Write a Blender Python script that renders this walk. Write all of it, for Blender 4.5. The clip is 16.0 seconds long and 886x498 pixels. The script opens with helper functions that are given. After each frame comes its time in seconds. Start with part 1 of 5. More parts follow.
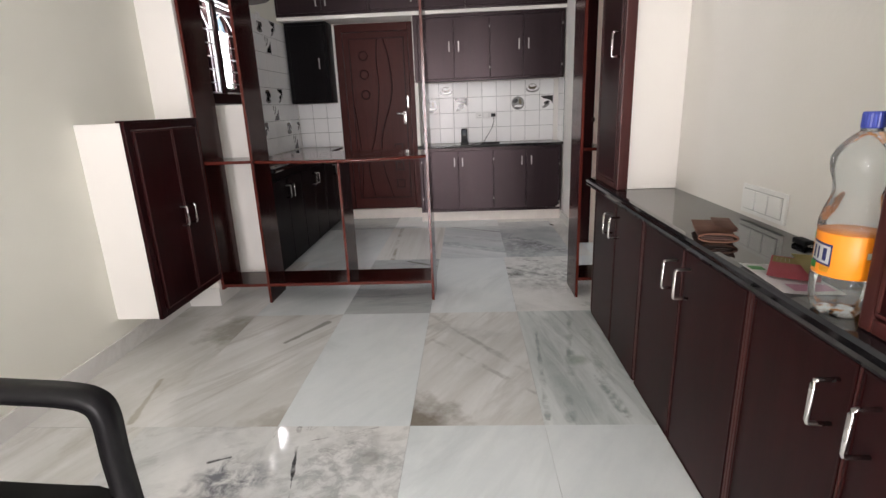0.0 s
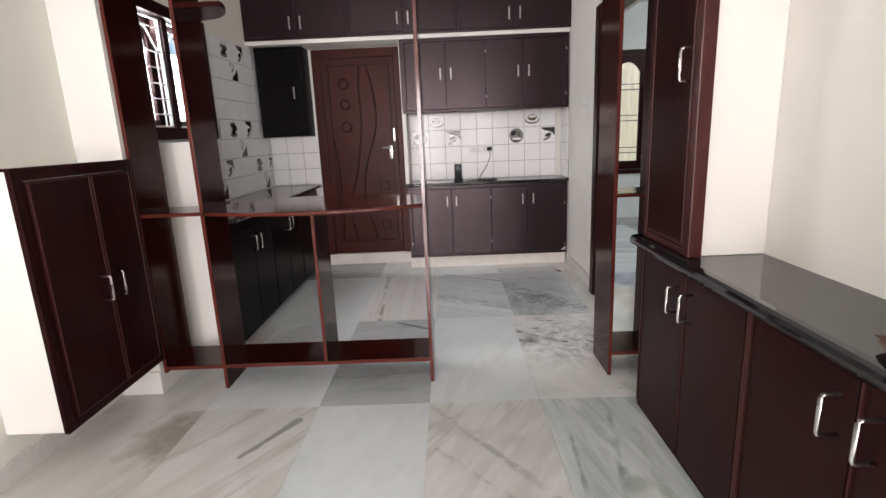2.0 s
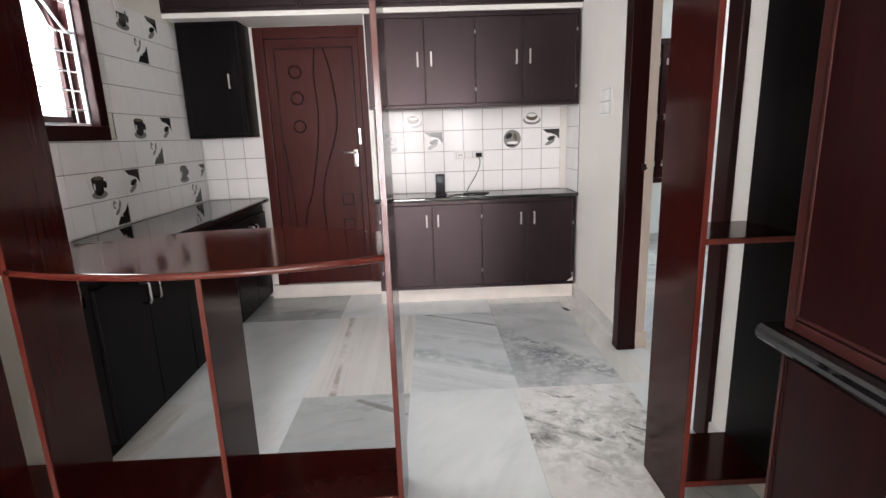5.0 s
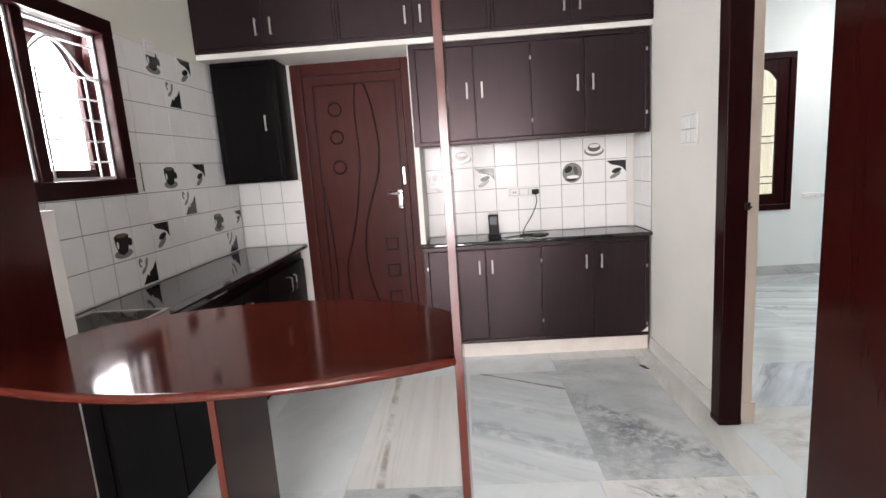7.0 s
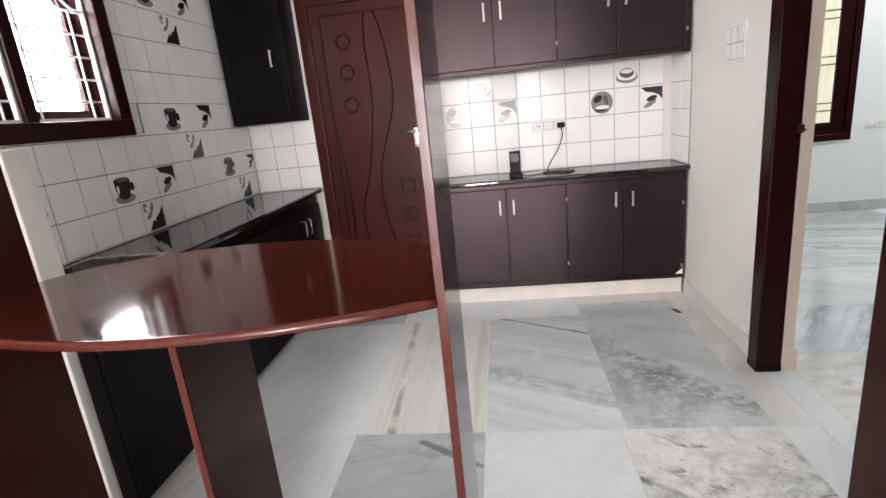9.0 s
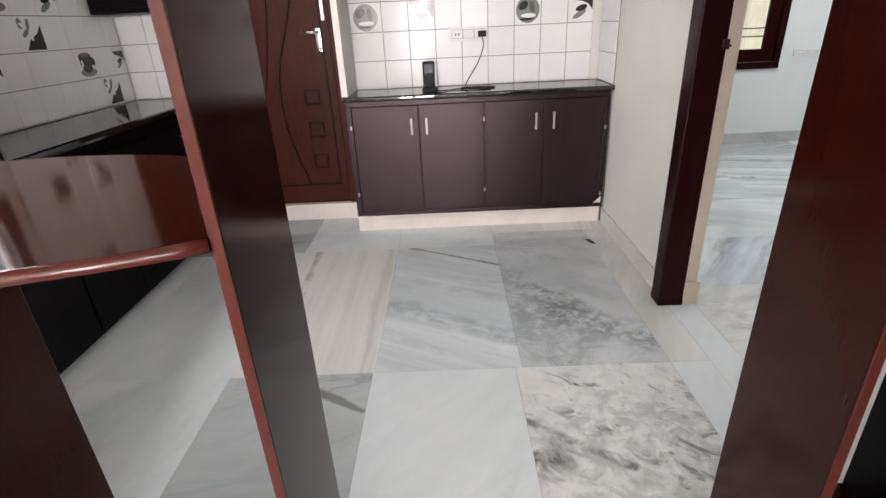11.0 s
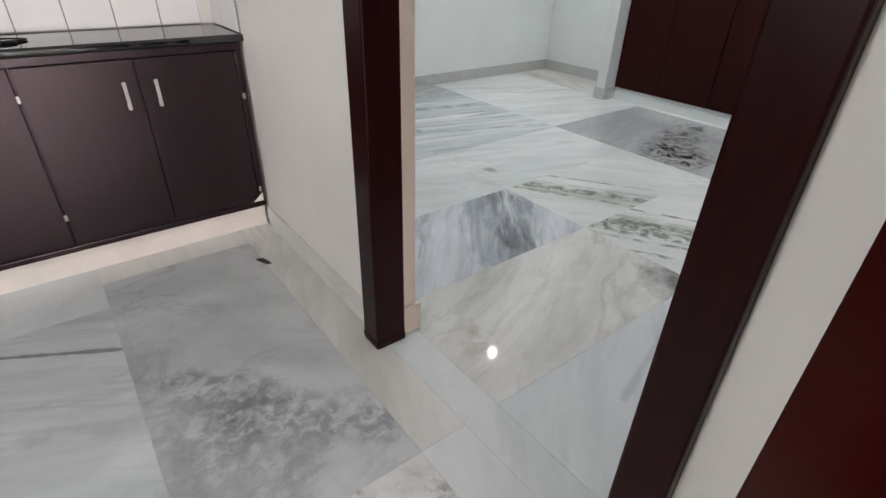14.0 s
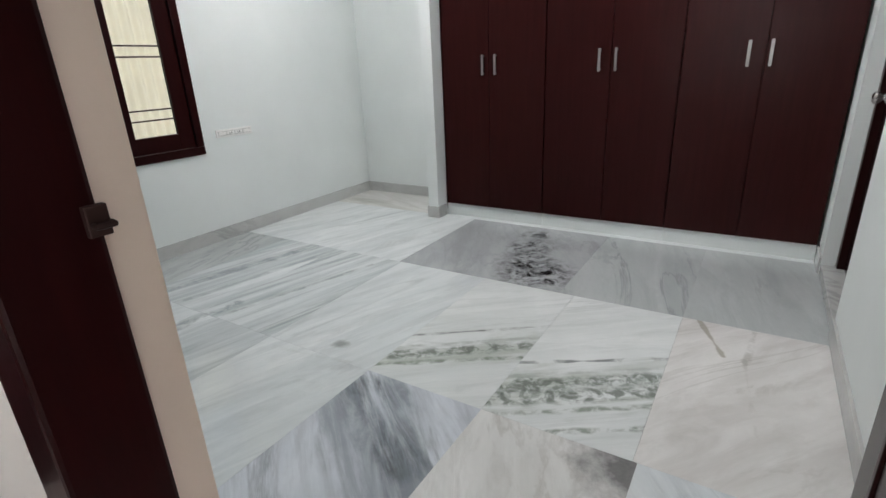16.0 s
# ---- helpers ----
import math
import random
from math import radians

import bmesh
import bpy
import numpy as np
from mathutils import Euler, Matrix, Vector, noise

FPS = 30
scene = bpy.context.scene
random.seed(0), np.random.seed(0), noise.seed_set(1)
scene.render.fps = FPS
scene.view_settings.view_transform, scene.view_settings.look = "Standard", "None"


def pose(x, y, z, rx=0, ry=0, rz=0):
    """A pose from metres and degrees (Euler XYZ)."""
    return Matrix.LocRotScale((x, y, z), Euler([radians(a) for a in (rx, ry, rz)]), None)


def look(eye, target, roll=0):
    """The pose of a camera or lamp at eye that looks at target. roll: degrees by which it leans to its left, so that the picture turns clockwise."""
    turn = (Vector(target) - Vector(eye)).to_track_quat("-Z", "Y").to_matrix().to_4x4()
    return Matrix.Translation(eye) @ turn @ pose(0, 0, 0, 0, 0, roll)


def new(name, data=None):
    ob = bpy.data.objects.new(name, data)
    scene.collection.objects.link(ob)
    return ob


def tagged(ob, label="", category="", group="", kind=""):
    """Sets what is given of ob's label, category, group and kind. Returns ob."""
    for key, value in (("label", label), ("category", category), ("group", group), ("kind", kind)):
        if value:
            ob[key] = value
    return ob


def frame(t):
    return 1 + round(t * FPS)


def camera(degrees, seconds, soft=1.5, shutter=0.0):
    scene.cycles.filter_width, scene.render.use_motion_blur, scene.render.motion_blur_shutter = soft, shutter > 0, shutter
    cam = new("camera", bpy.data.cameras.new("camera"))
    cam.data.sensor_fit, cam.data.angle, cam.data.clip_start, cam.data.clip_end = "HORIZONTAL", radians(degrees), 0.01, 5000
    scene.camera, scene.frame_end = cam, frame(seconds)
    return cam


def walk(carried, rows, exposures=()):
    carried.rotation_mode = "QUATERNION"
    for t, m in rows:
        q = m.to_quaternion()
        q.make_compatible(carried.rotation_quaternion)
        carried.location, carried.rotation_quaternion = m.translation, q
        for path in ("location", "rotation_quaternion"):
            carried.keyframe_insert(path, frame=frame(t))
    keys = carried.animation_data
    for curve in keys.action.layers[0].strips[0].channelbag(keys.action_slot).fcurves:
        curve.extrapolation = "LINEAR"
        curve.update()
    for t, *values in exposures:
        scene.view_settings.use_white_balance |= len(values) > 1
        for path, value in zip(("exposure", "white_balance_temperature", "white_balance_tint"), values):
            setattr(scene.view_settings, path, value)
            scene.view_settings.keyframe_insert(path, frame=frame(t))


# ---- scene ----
cam = camera(82.8, 16.0)
METRES, EYE, TILT, LEAN, TURN = 4.523, 1.28, 0.0, 0.0, 3.2
ROWS = [
    (0.0, 0.0, 0.0, 0.0, -0.61, -15.86, 2.16),
    (0.5, -0.0, 0.039, 0.0033, -0.74, -15.44, 1.92),
    (1.0, -0.0069, 0.0764, 0.002, -1.02, -14.9, 1.62),
    (1.5, -0.0182, 0.117, 0.0076, -1.98, -13.98, 1.85),
    (2.0, -0.0199, 0.1532, 0.0102, -2.76, -12.86, 2.37),
    (2.5, -0.0152, 0.1937, 0.0085, -3.42, -12.0, 2.35),
    (3.0, -0.0066, 0.2377, 0.0115, -3.99, -11.72, 2.17),
    (3.5, -0.0058, 0.2725, 0.0086, -4.68, -11.82, 1.81),
    (6.0, -0.0115, 0.4463, 0.0146, -3.54, -12.67, 2.89),
    (6.5, -0.0172, 0.4665, 0.0193, -1.69, -11.53, 3.3),
    (7.0, -0.023, 0.4817, 0.0285, -0.98, -9.59, 3.81),
    (7.5, -0.027, 0.4939, 0.0305, -0.46, -7.57, 4.17),
    (8.0, -0.0239, 0.5062, 0.0287, 0.8, -8.1, 4.29),
    (8.5, -0.0108, 0.5133, 0.0153, 2.29, -10.91, 5.22),
    (11.0, 0.0461, 0.5721, -0.0079, -3.2, -24.42, 2.62),
    (11.5, 0.0518, 0.6045, -0.008, -10.63, -25.67, 1.12),
    (12.0, 0.0634, 0.6295, -0.0073, -17.83, -26.89, 0.4),
    (12.5, 0.0805, 0.6617, -0.0159, -24.78, -28.14, -0.29),
    (13.0, 0.1011, 0.6975, -0.0179, -29.33, -29.56, -0.74),
    (13.5, 0.1174, 0.7284, -0.02, -33.22, -30.18, -0.8),
    (14.0, 0.126, 0.7612, -0.0243, -40.44, -30.92, -1.53),
    (14.5, 0.1419, 0.7916, -0.0203, -49.56, -29.89, -1.61),
    (15.0, 0.1666, 0.8186, -0.017, -54.95, -26.64, -0.23),
    (15.5, 0.2034, 0.8552, -0.013, -59.32, -21.92, 1.09),
    (16.0, 0.2394, 0.8725, -0.0047, -61.54, -20.06, 2.41),
]
BETWEEN = [
    (3.7, (-0.111, 1.296, 1.314), (-0.053, 3.252, 0.899), -1.7),
    (5.8, (-0.143, 1.968, 1.348), (-0.123, 3.916, 0.898), -2.7),
    (8.7, (-0.162, 2.324, 1.340), (-0.407, 4.260, 0.901), -5.6),
    (10.8, (0.078, 2.541, 1.241), (-0.053, 4.367, 0.437), -3.7),
]
STATIONS = [(t, pose(0, 0, EYE, TILT, LEAN, TURN) @ pose(METRES * x, METRES * y, METRES * z, 90 + pitch, roll, yaw)) for t, x, y, z, yaw, pitch, roll in ROWS]
STATIONS += [(t, look(eye, aim, roll)) for t, eye, aim, roll in BETWEEN]
walk(cam, sorted(STATIONS, key=lambda k: k[0]),
     [(0.0, -0.46), (1.0, -0.34), (2.0, -0.16), (3.5, 0.0), (6.0, 0.27), (8.5, 0.36), (11.0, 0.2), (12.5, 0.12), (14.0, 0.0), (16.0, -0.02)])

# ---- world, sun, large lights ----
world = bpy.data.worlds.new("sky")
scene.world = world
world.use_nodes = True
wn = world.node_tree.nodes
sky = wn.new("ShaderNodeTexSky")
sky.sky_type, sky.sun_disc = "NISHITA", False
sky.sun_elevation, sky.sun_rotation = radians(45), radians(180)
world.node_tree.links.new(sky.outputs[0], wn["Background"].inputs[0])
wn["Background"].inputs[1].default_value = 0.15

sun = new("sun", bpy.data.lights.new("sun", "SUN"))
sun.data.energy, sun.data.angle, sun.data.color = 5.0, radians(0.5), (1.0, 0.95, 0.86)
sun.matrix_world = look((0, -8, 8), (0, 0, 0))


def area_lamp(name, eye, target, w, h, watts, colour):
    ob = new(name, bpy.data.lights.new(name, "AREA"))
    ob.data.shape, ob.data.size, ob.data.size_y = "RECTANGLE", w, h
    ob.data.energy, ob.data.color = watts, colour
    ob.matrix_world = look(eye, target)
    return ob


LIVING_W, KITCHEN_W = 350, 60
area_lamp("daylight_living_door", (-0.65, -3.82, 1.15), (-0.55, 2, 1.1), 0.8, 1.95, 0.66 * LIVING_W, (1.0, 0.91, 0.94))
# the second lamp is an added, unseen fill that brightens the surfaces facing east
area_lamp("daylight_living_window", (0.93, -2.75, 1.6), (-1.3, -0.4, 1.2), 1.1, 1.15, 0.40 * LIVING_W, (1.0, 0.97, 1.0))
area_lamp("daylight_kitchen_window", (-2.08, 4.29, 1.86), (0, 4.29, 1.55), 0.84, 0.70, KITCHEN_W, (1.0, 0.965, 0.99))

# ---- materials ----


class Mat:
    """A node material: small wrapper to add and link nodes."""

    def __init__(self, name):
        self.m = bpy.data.materials.new(name)
        self.m.use_nodes = True
        self.t = self.m.node_tree
        self.b = self.t.nodes["Principled BSDF"]

    def add(self, kind, **inputs):
        n = self.t.nodes.new(kind)
        for k, v in inputs.items():
            n.inputs[k.replace("_", " ")].default_value = v
        return n

    def link(self, a, b):
        self.t.links.new(a, b)

    def ramp(self, source, stops):
        r = self.t.nodes.new("ShaderNodeValToRGB")
        e = r.color_ramp.elements
        while len(e) < len(stops):
            e.new(0.5)
        for i, (p, c) in enumerate(stops):
            e[i].position = p
            e[i].color = (*c, 1) if isinstance(c, tuple) else (c, c, c, 1)
        self.link(source, r.inputs[0])
        return r.outputs[0]

    def mix(self, fac, a, b):
        n = self.t.nodes.new("ShaderNodeMix")
        n.data_type = "RGBA"
        for socket, v in ((n.inputs[0], fac), (n.inputs[6], a), (n.inputs[7], b)):
            if isinstance(v, (int, float)):
                socket.default_value = v
            elif isinstance(v, tuple):
                socket.default_value = (*v, 1)
            else:
                self.link(v, socket)
        return n.outputs[2]

    def coords(self, scale=(1, 1, 1), rot=(0, 0, 0), shift=True):
        """Object coordinates, shifted for each object by its own random number."""
        c = self.add("ShaderNodeTexCoord")
        m = self.add("ShaderNodeMapping")
        m.inputs["Scale"].default_value = scale
        turn = self.add("ShaderNodeMapping")
        turn.inputs["Rotation"].default_value = [radians(a) for a in rot]
        self.link(c.outputs["Object"], turn.inputs[0])
        self.link(turn.outputs[0], m.inputs[0])
        if shift:
            info = self.add("ShaderNodeObjectInfo")
            mul = self.add("ShaderNodeVectorMath")
            mul.operation = "SCALE"
            mul.inputs[0].default_value = (31.0, 17.0, 23.0)
            self.link(info.outputs["Random"], mul.inputs["Scale"])
            self.link(mul.outputs[0], m.inputs["Location"])
        return m.outputs[0]

    def noise(self, vec, scale, detail=4.0, rough=0.55, distort=0.0):
        n = self.add("ShaderNodeTexNoise", Scale=scale, Detail=detail, Roughness=rough, Distortion=distort)
        self.link(vec, n.inputs["Vector"])
        return n.outputs[0]

    def bump(self, height, strength, distance=0.01):
        n = self.add("ShaderNodeBump", Strength=strength, Distance=distance)
        self.link(height, n.inputs["Height"])
        self.link(n.outputs[0], self.b.inputs["Normal"])

    def set(self, colour=None, rough=None, metal=None):
        for key, v in (("Base Color", colour), ("Roughness", rough), ("Metallic", metal)):
            if v is None:
                continue
            if isinstance(v, tuple):
                self.b.inputs[key].default_value = (*v, 1)
            elif isinstance(v, (int, float)):
                self.b.inputs[key].default_value = v
            else:
                self.link(v, self.b.inputs[key])
        return self


def paint(name, colour, rough=0.75):
    """Emulsion-painted plaster: faint roller relief and slow patches."""
    m = Mat(name)
    v = m.coords(shift=False)
    big, small = m.noise(v, 1.3, 3), m.noise(v, 60, 3)
    dark = tuple(c * 0.93 for c in colour)
    m.set(m.mix(m.ramp(big, [(0.35, 0.0), (0.7, 1.0)]), dark, colour), rough)
    m.bump(small, 0.12, 0.004)
    return m.m


def laminate(name, colour, second, rough, grain=(30, 30, 1.5), bump=0.05, coat=0.0, spec=0.3, tint=(1, 1, 1)):
    """Dark laminate or polished wood with streaks along z."""
    m = Mat(name)
    v = m.coords(scale=grain)
    fine, slow = m.noise(v, 1.5, 6, 0.65, 0.3), m.noise(m.coords(), 2.2, 3)
    c = m.mix(m.ramp(fine, [(0.3, 0.0), (0.7, 1.0)]), colour, second)
    c = m.mix(m.ramp(slow, [(0.3, 0.0), (0.75, 0.25)]), c, tuple(x * 1.3 for x in second))
    r = m.ramp(fine, [(0.3, rough * 0.96), (0.75, rough * 1.05)])
    m.set(c, r)
    m.b.inputs["Coat Weight"].default_value = coat
    m.b.inputs["Specular IOR Level"].default_value = spec
    m.b.inputs["Coat Roughness"].default_value = 0.08
    m.b.inputs["Specular Tint"].default_value = (*tint, 1)
    m.bump(fine, bump, 0.003)
    return m.m


def marble(name, base, patch, vein, scale=(1, 1, 1), rot=0, veins=0.5, width=0.03, patches=0.5, vscale=2.2, flecks=0.0, marks=(), wisps=0.45):
    """Polished marble: slow clouds, wisps, warped thin veins, on some slabs dark flecks, and natural
    marks at their own place: ("band", x0, y0, x1, y1, half width, strength, colour, grain) or
    ("spot", x, y, radius, strength, colour, grain)."""
    m = Mat(name)

    def math_node(op, a, b=None):
        n = m.add("ShaderNodeMath")
        n.operation = op
        for socket, val in ((n.inputs[0], a), (n.inputs[1], b)):
            if isinstance(val, (int, float)):
                socket.default_value = val
            elif val is not None:
                m.link(val, socket)
        return n.outputs[0]

    def vec_node(op, a, b):
        n = m.add("ShaderNodeVectorMath")
        n.operation = op
        for socket, val in ((n.inputs[0], a), (n.inputs[1], b)):
            if isinstance(val, tuple):
                socket.default_value = val
            else:
                m.link(val, socket)
        return n
    v = m.coords(scale=scale, rot=(0, 0, rot))
    at = m.coords(shift=False)
    cloud = m.noise(v, 1.7, 6, 0.62, 0.8)
    c = m.mix(m.ramp(cloud, [(0.38, 0.0), (0.68, patches)]), base, patch)
    own = m.coords()
    c = m.mix(m.ramp(m.noise(own, 3.2, 5, 0.65, 0.6), [(0.42, 0.0), (0.72, 0.3)]), c, patch)
    wisp = m.ramp(m.noise(v, 4.5, 8, 0.7, 0.7), [(0.47, 0.0), (0.66, wisps)])
    c = m.mix(wisp, c, tuple(0.72 * a + 0.28 * b for a, b in zip(patch, vein)))
    n = m.noise(v, vscale, 7, 0.62, 1.1)
    line = m.ramp(n, [(0.5 - width, 0.0), (0.5, veins), (0.5 + width, 0.0)])
    gate = m.ramp(m.noise(v, 1.1, 2), [(0.42, 0.0), (0.6, 1.0)])
    c = m.mix(math_node("MULTIPLY", line, gate), c, vein)
    if flecks:
        f = m.noise(v, 7.0, 6, 0.62, 0.9)
        zone = m.ramp(m.noise(v, 1.3, 3), [(0.42, 0.0), (0.58, 1.0)])
        c = m.mix(math_node("MULTIPLY", m.ramp(f, [(0.53, 0.0), (0.66, flecks)]), zone), c, vein)
    for mark in marks:
        if mark[0] == "band":
            x0, y0, x1, y1, half, strength, colour, grain = mark[1:]
            run = math.hypot(x1 - x0, y1 - y0)
            along = ((x1 - x0) / run, (y1 - y0) / run, 0.0)
            rel = vec_node("SUBTRACT", at, (x0, y0, 0.0)).outputs[0]
            step = math_node("MINIMUM", math_node("MAXIMUM", vec_node("DOT_PRODUCT", rel, along).outputs["Value"], 0.0), run)
            foot = m.add("ShaderNodeVectorMath")
            foot.operation = "SCALE"
            foot.inputs[0].default_value = along
            m.link(step, foot.inputs["Scale"])
            d = vec_node("DISTANCE", rel, foot.outputs[0]).outputs["Value"]
            warp = math_node("MULTIPLY", math_node("SUBTRACT", m.noise(at, 5.0, 5, 0.6), 0.5), max(half * 1.6, 0.05))
            d = math_node("ABSOLUTE", math_node("ADD", d, warp))
        else:
            x0, y0, half, strength, colour, grain = mark[1:]
            d = vec_node("DISTANCE", at, (x0, y0, 0.0)).outputs["Value"]
            warp = math_node("MULTIPLY", math_node("SUBTRACT", m.noise(at, 9.0, 4, 0.6), 0.5), half * 1.3)
            d = math_node("ADD", d, warp)
        near = math_node("SUBTRACT", 1.0, math_node("DIVIDE", d, half))
        mask = m.ramp(near, [(0.0, 0.0), (0.6, strength)])
        if grain:
            mask = math_node("MULTIPLY", mask, m.ramp(m.noise(at if grain > 0 else v, abs(grain), 5, 0.65, 0.5), [(0.42, 0.0), (0.58, 1.0)]))
        c = m.mix(mask, c, colour)
    fine = m.noise(own, 45, 4, 0.7)
    c = m.mix(m.ramp(fine, [(0.35, 0.0), (0.8, 0.15)]), c, patch)
    m.set(c, m.ramp(m.noise(own, 5, 4), [(0.3, 0.026), (0.8, 0.05)]))
    m.b.inputs["Specular IOR Level"].default_value = 0.4
    return m.m


def plain(name, colour, rough, metal=0.0, wear=0.12):
    m = Mat(name)
    n = m.noise(m.coords(), 9, 4)
    m.set(m.mix(m.ramp(n, [(0.35, 0.0), (0.75, 1.0)]), colour, tuple(c * (1 - wear) for c in colour)),
          m.ramp(n, [(0.3, rough * 0.85), (0.75, min(1.0, rough * 1.3))]), metal)
    return m.m


WALL = paint("wall_paint_cream", (0.79, 0.767, 0.722))
WALL_WEST = paint("wall_paint_green_cream", (0.80, 0.795, 0.705))
WALL_BED = paint("wall_paint_cool_white", (0.76, 0.80, 0.79))
CEIL = paint("ceiling_paint", (0.82, 0.82, 0.80))
MAROON = laminate("maroon_laminate", (0.010, 0.0015, 0.0018), (0.023, 0.0042, 0.0045), 0.315, grain=(14, 14, 1.8), spec=0.10)
MAROON_EDGE = laminate("maroon_edge_band", (0.070, 0.012, 0.0085), (0.098, 0.020, 0.014), 0.16, bump=0.15, spec=0.4)
STILE = laminate("worn_red_stile", (0.036, 0.0075, 0.007), (0.060, 0.015, 0.013), 0.38)
SHELF = laminate("polished_shelf_laminate", (0.019, 0.0025, 0.0020), (0.025, 0.0035, 0.0028), 0.13, bump=0.0, spec=0.18, tint=(1.0, 0.68, 0.58))
TABLE = laminate("polished_table_laminate", (0.042, 0.0055, 0.003), (0.058, 0.009, 0.005), 0.1, coat=0.35, bump=0.015)
ESPRESSO = laminate("espresso_laminate", (0.0045, 0.0020, 0.0028), (0.0115, 0.0052, 0.0068), 0.315, grain=(20, 20, 1.2), coat=0.0, spec=0.38, tint=(1.0, 0.80, 0.84))
EBONY = laminate("black_laminate", (0.003, 0.0026, 0.003), (0.006, 0.005, 0.0055), 0.34, spec=0.06)
DOORWOOD = laminate("door_wood", (0.036, 0.0070, 0.0056), (0.058, 0.0120, 0.0098), 0.32, spec=0.12)
FRAMEWOOD = laminate("frame_wood", (0.0120, 0.0019, 0.0022), (0.020, 0.0036, 0.0038), 0.315, spec=0.13)
DARKDOOR = laminate("dark_door_wood", (0.010, 0.0045, 0.0045), (0.016, 0.007, 0.0065), 0.25, spec=0.3)
WARDROBE = laminate("wardrobe_laminate", (0.020, 0.0036, 0.0036), (0.029, 0.0060, 0.0058), 0.32, spec=0.09)
CHROME = plain("brushed_steel", (0.60, 0.58, 0.56), 0.26, 1.0)
SATIN = plain("satin_steel", (0.42, 0.40, 0.39), 0.42, 1.0)
WHITE = plain("white_plastic", (0.80, 0.80, 0.78), 0.35, wear=0.05)
SLOT = plain("dark_slot", (0.05, 0.05, 0.05), 0.5)
SHADOW_GAP = plain("rocker_gap_shade", (0.45, 0.45, 0.44), 0.5)
WHITE_TILE = plain("glazed_white_tile", (0.88, 0.88, 0.87), 0.13, wear=0.04)
WHITE_TILE.node_tree.nodes["Principled BSDF"].inputs["Specular IOR Level"].default_value = 0.18
GROUT = plain("grey_grout", (0.30, 0.30, 0.30), 0.9)
JOINT = plain("pale_joint_cement", (0.58, 0.58, 0.56), 0.8)
INK = plain("black_tile_print", (0.030, 0.030, 0.030), 0.16)
INK_GREY = plain("grey_tile_print", (0.26, 0.26, 0.25), 0.16)
INK_BROWN = plain("olive_tile_print", (0.15, 0.13, 0.09), 0.16)
PLINTH = plain("cream_plinth", (0.79, 0.735, 0.68), 0.5)
BLACKPLASTIC = plain("black_plastic", (0.009, 0.0085, 0.0095), 0.4)
BLACKPLASTIC.node_tree.nodes["Principled BSDF"].inputs["Specular IOR Level"].default_value = 0.22
SCREEN = plain("phone_screen", (0.025, 0.035, 0.045), 0.15)
RUBBER = plain("matt_black", (0.005, 0.005, 0.006), 0.5)
RUBBER.node_tree.nodes["Principled BSDF"].inputs["Specular IOR Level"].default_value = 0.2
GRILLE = plain("white_grille_paint", (0.75, 0.75, 0.76), 0.4)
LEATHER = plain("brown_leather", (0.20, 0.085, 0.050), 0.55, wear=0.35)
LEATHER_DARK = plain("dark_leather_edge", (0.06, 0.022, 0.012), 0.55, wear=0.4)
PAPER = plain("printed_paper", (0.76, 0.73, 0.72), 0.55)
PAPER_RED = plain("red_print", (0.45, 0.05, 0.08), 0.45)
PAPER_PINK = plain("pink_print", (0.62, 0.30, 0.42), 0.5)
PAPER_BRIGHT = plain("bright_red_print", (0.60, 0.06, 0.04), 0.45)
LABEL_LIGHT_ORANGE = plain("light_orange_print", (0.95, 0.50, 0.05), 0.4)
PAPER_OLIVE = plain("olive_print", (0.30, 0.24, 0.07), 0.45)
ORANGE = plain("orange_label", (0.85, 0.26, 0.01), 0.4, wear=0.08)
BLUECAP = plain("blue_cap", (0.03, 0.05, 0.30), 0.35)
LABEL_BLUE = plain("dark_blue_print", (0.02, 0.03, 0.16), 0.4)
LABEL_WHITE = plain("white_print", (0.8, 0.8, 0.8), 0.4)
LABEL_GREEN = plain("green_print", (0.05, 0.30, 0.06), 0.4)
COPPER = plain("worn_dark_brass", (0.05, 0.022, 0.018), 0.45, 0.5, wear=0.5)

granite = Mat("black_granite")
gv = granite.coords(shift=False)
granite.set(granite.mix(granite.ramp(granite.noise(gv, 240, 2), [(0.58, 0.0), (0.72, 0.5)]), (0.008, 0.008, 0.009), (0.07, 0.07, 0.075)),
            granite.ramp(granite.noise(gv, 4, 3), [(0.3, 0.035), (0.8, 0.08)]))
granite.b.inputs["Specular IOR Level"].default_value = 0.95
GRANITE = granite.m

glass = Mat("clear_glass")
glass.set((0.95, 0.97, 0.97), 0.02)
glass.b.inputs["Transmission Weight"].default_value = 1.0
GLASS = glass.m
pet = Mat("clear_bottle_plastic")
pet_clear, pet_gloss, pet_mix = pet.add("ShaderNodeBsdfTransparent"), pet.add("ShaderNodeBsdfGlossy"), pet.add("ShaderNodeMixShader")
pet_clear.inputs[0].default_value = (0.93, 0.95, 0.95, 1)
pet_gloss.inputs["Roughness"].default_value = 0.08
pet_edge = pet.add("ShaderNodeFresnel", IOR=1.32)
pet.link(pet_edge.outputs[0], pet_mix.inputs[0])
pet.link(pet_clear.outputs[0], pet_mix.inputs[1])
pet.link(pet_gloss.outputs[0], pet_mix.inputs[2])
pet_milk, pet_all = pet.add("ShaderNodeBsdfDiffuse"), pet.add("ShaderNodeMixShader")
pet_milk.inputs[0].default_value = (0.8, 0.82, 0.82, 1)
pet_all.inputs[0].default_value = 0.05
pet.link(pet_mix.outputs[0], pet_all.inputs[1])
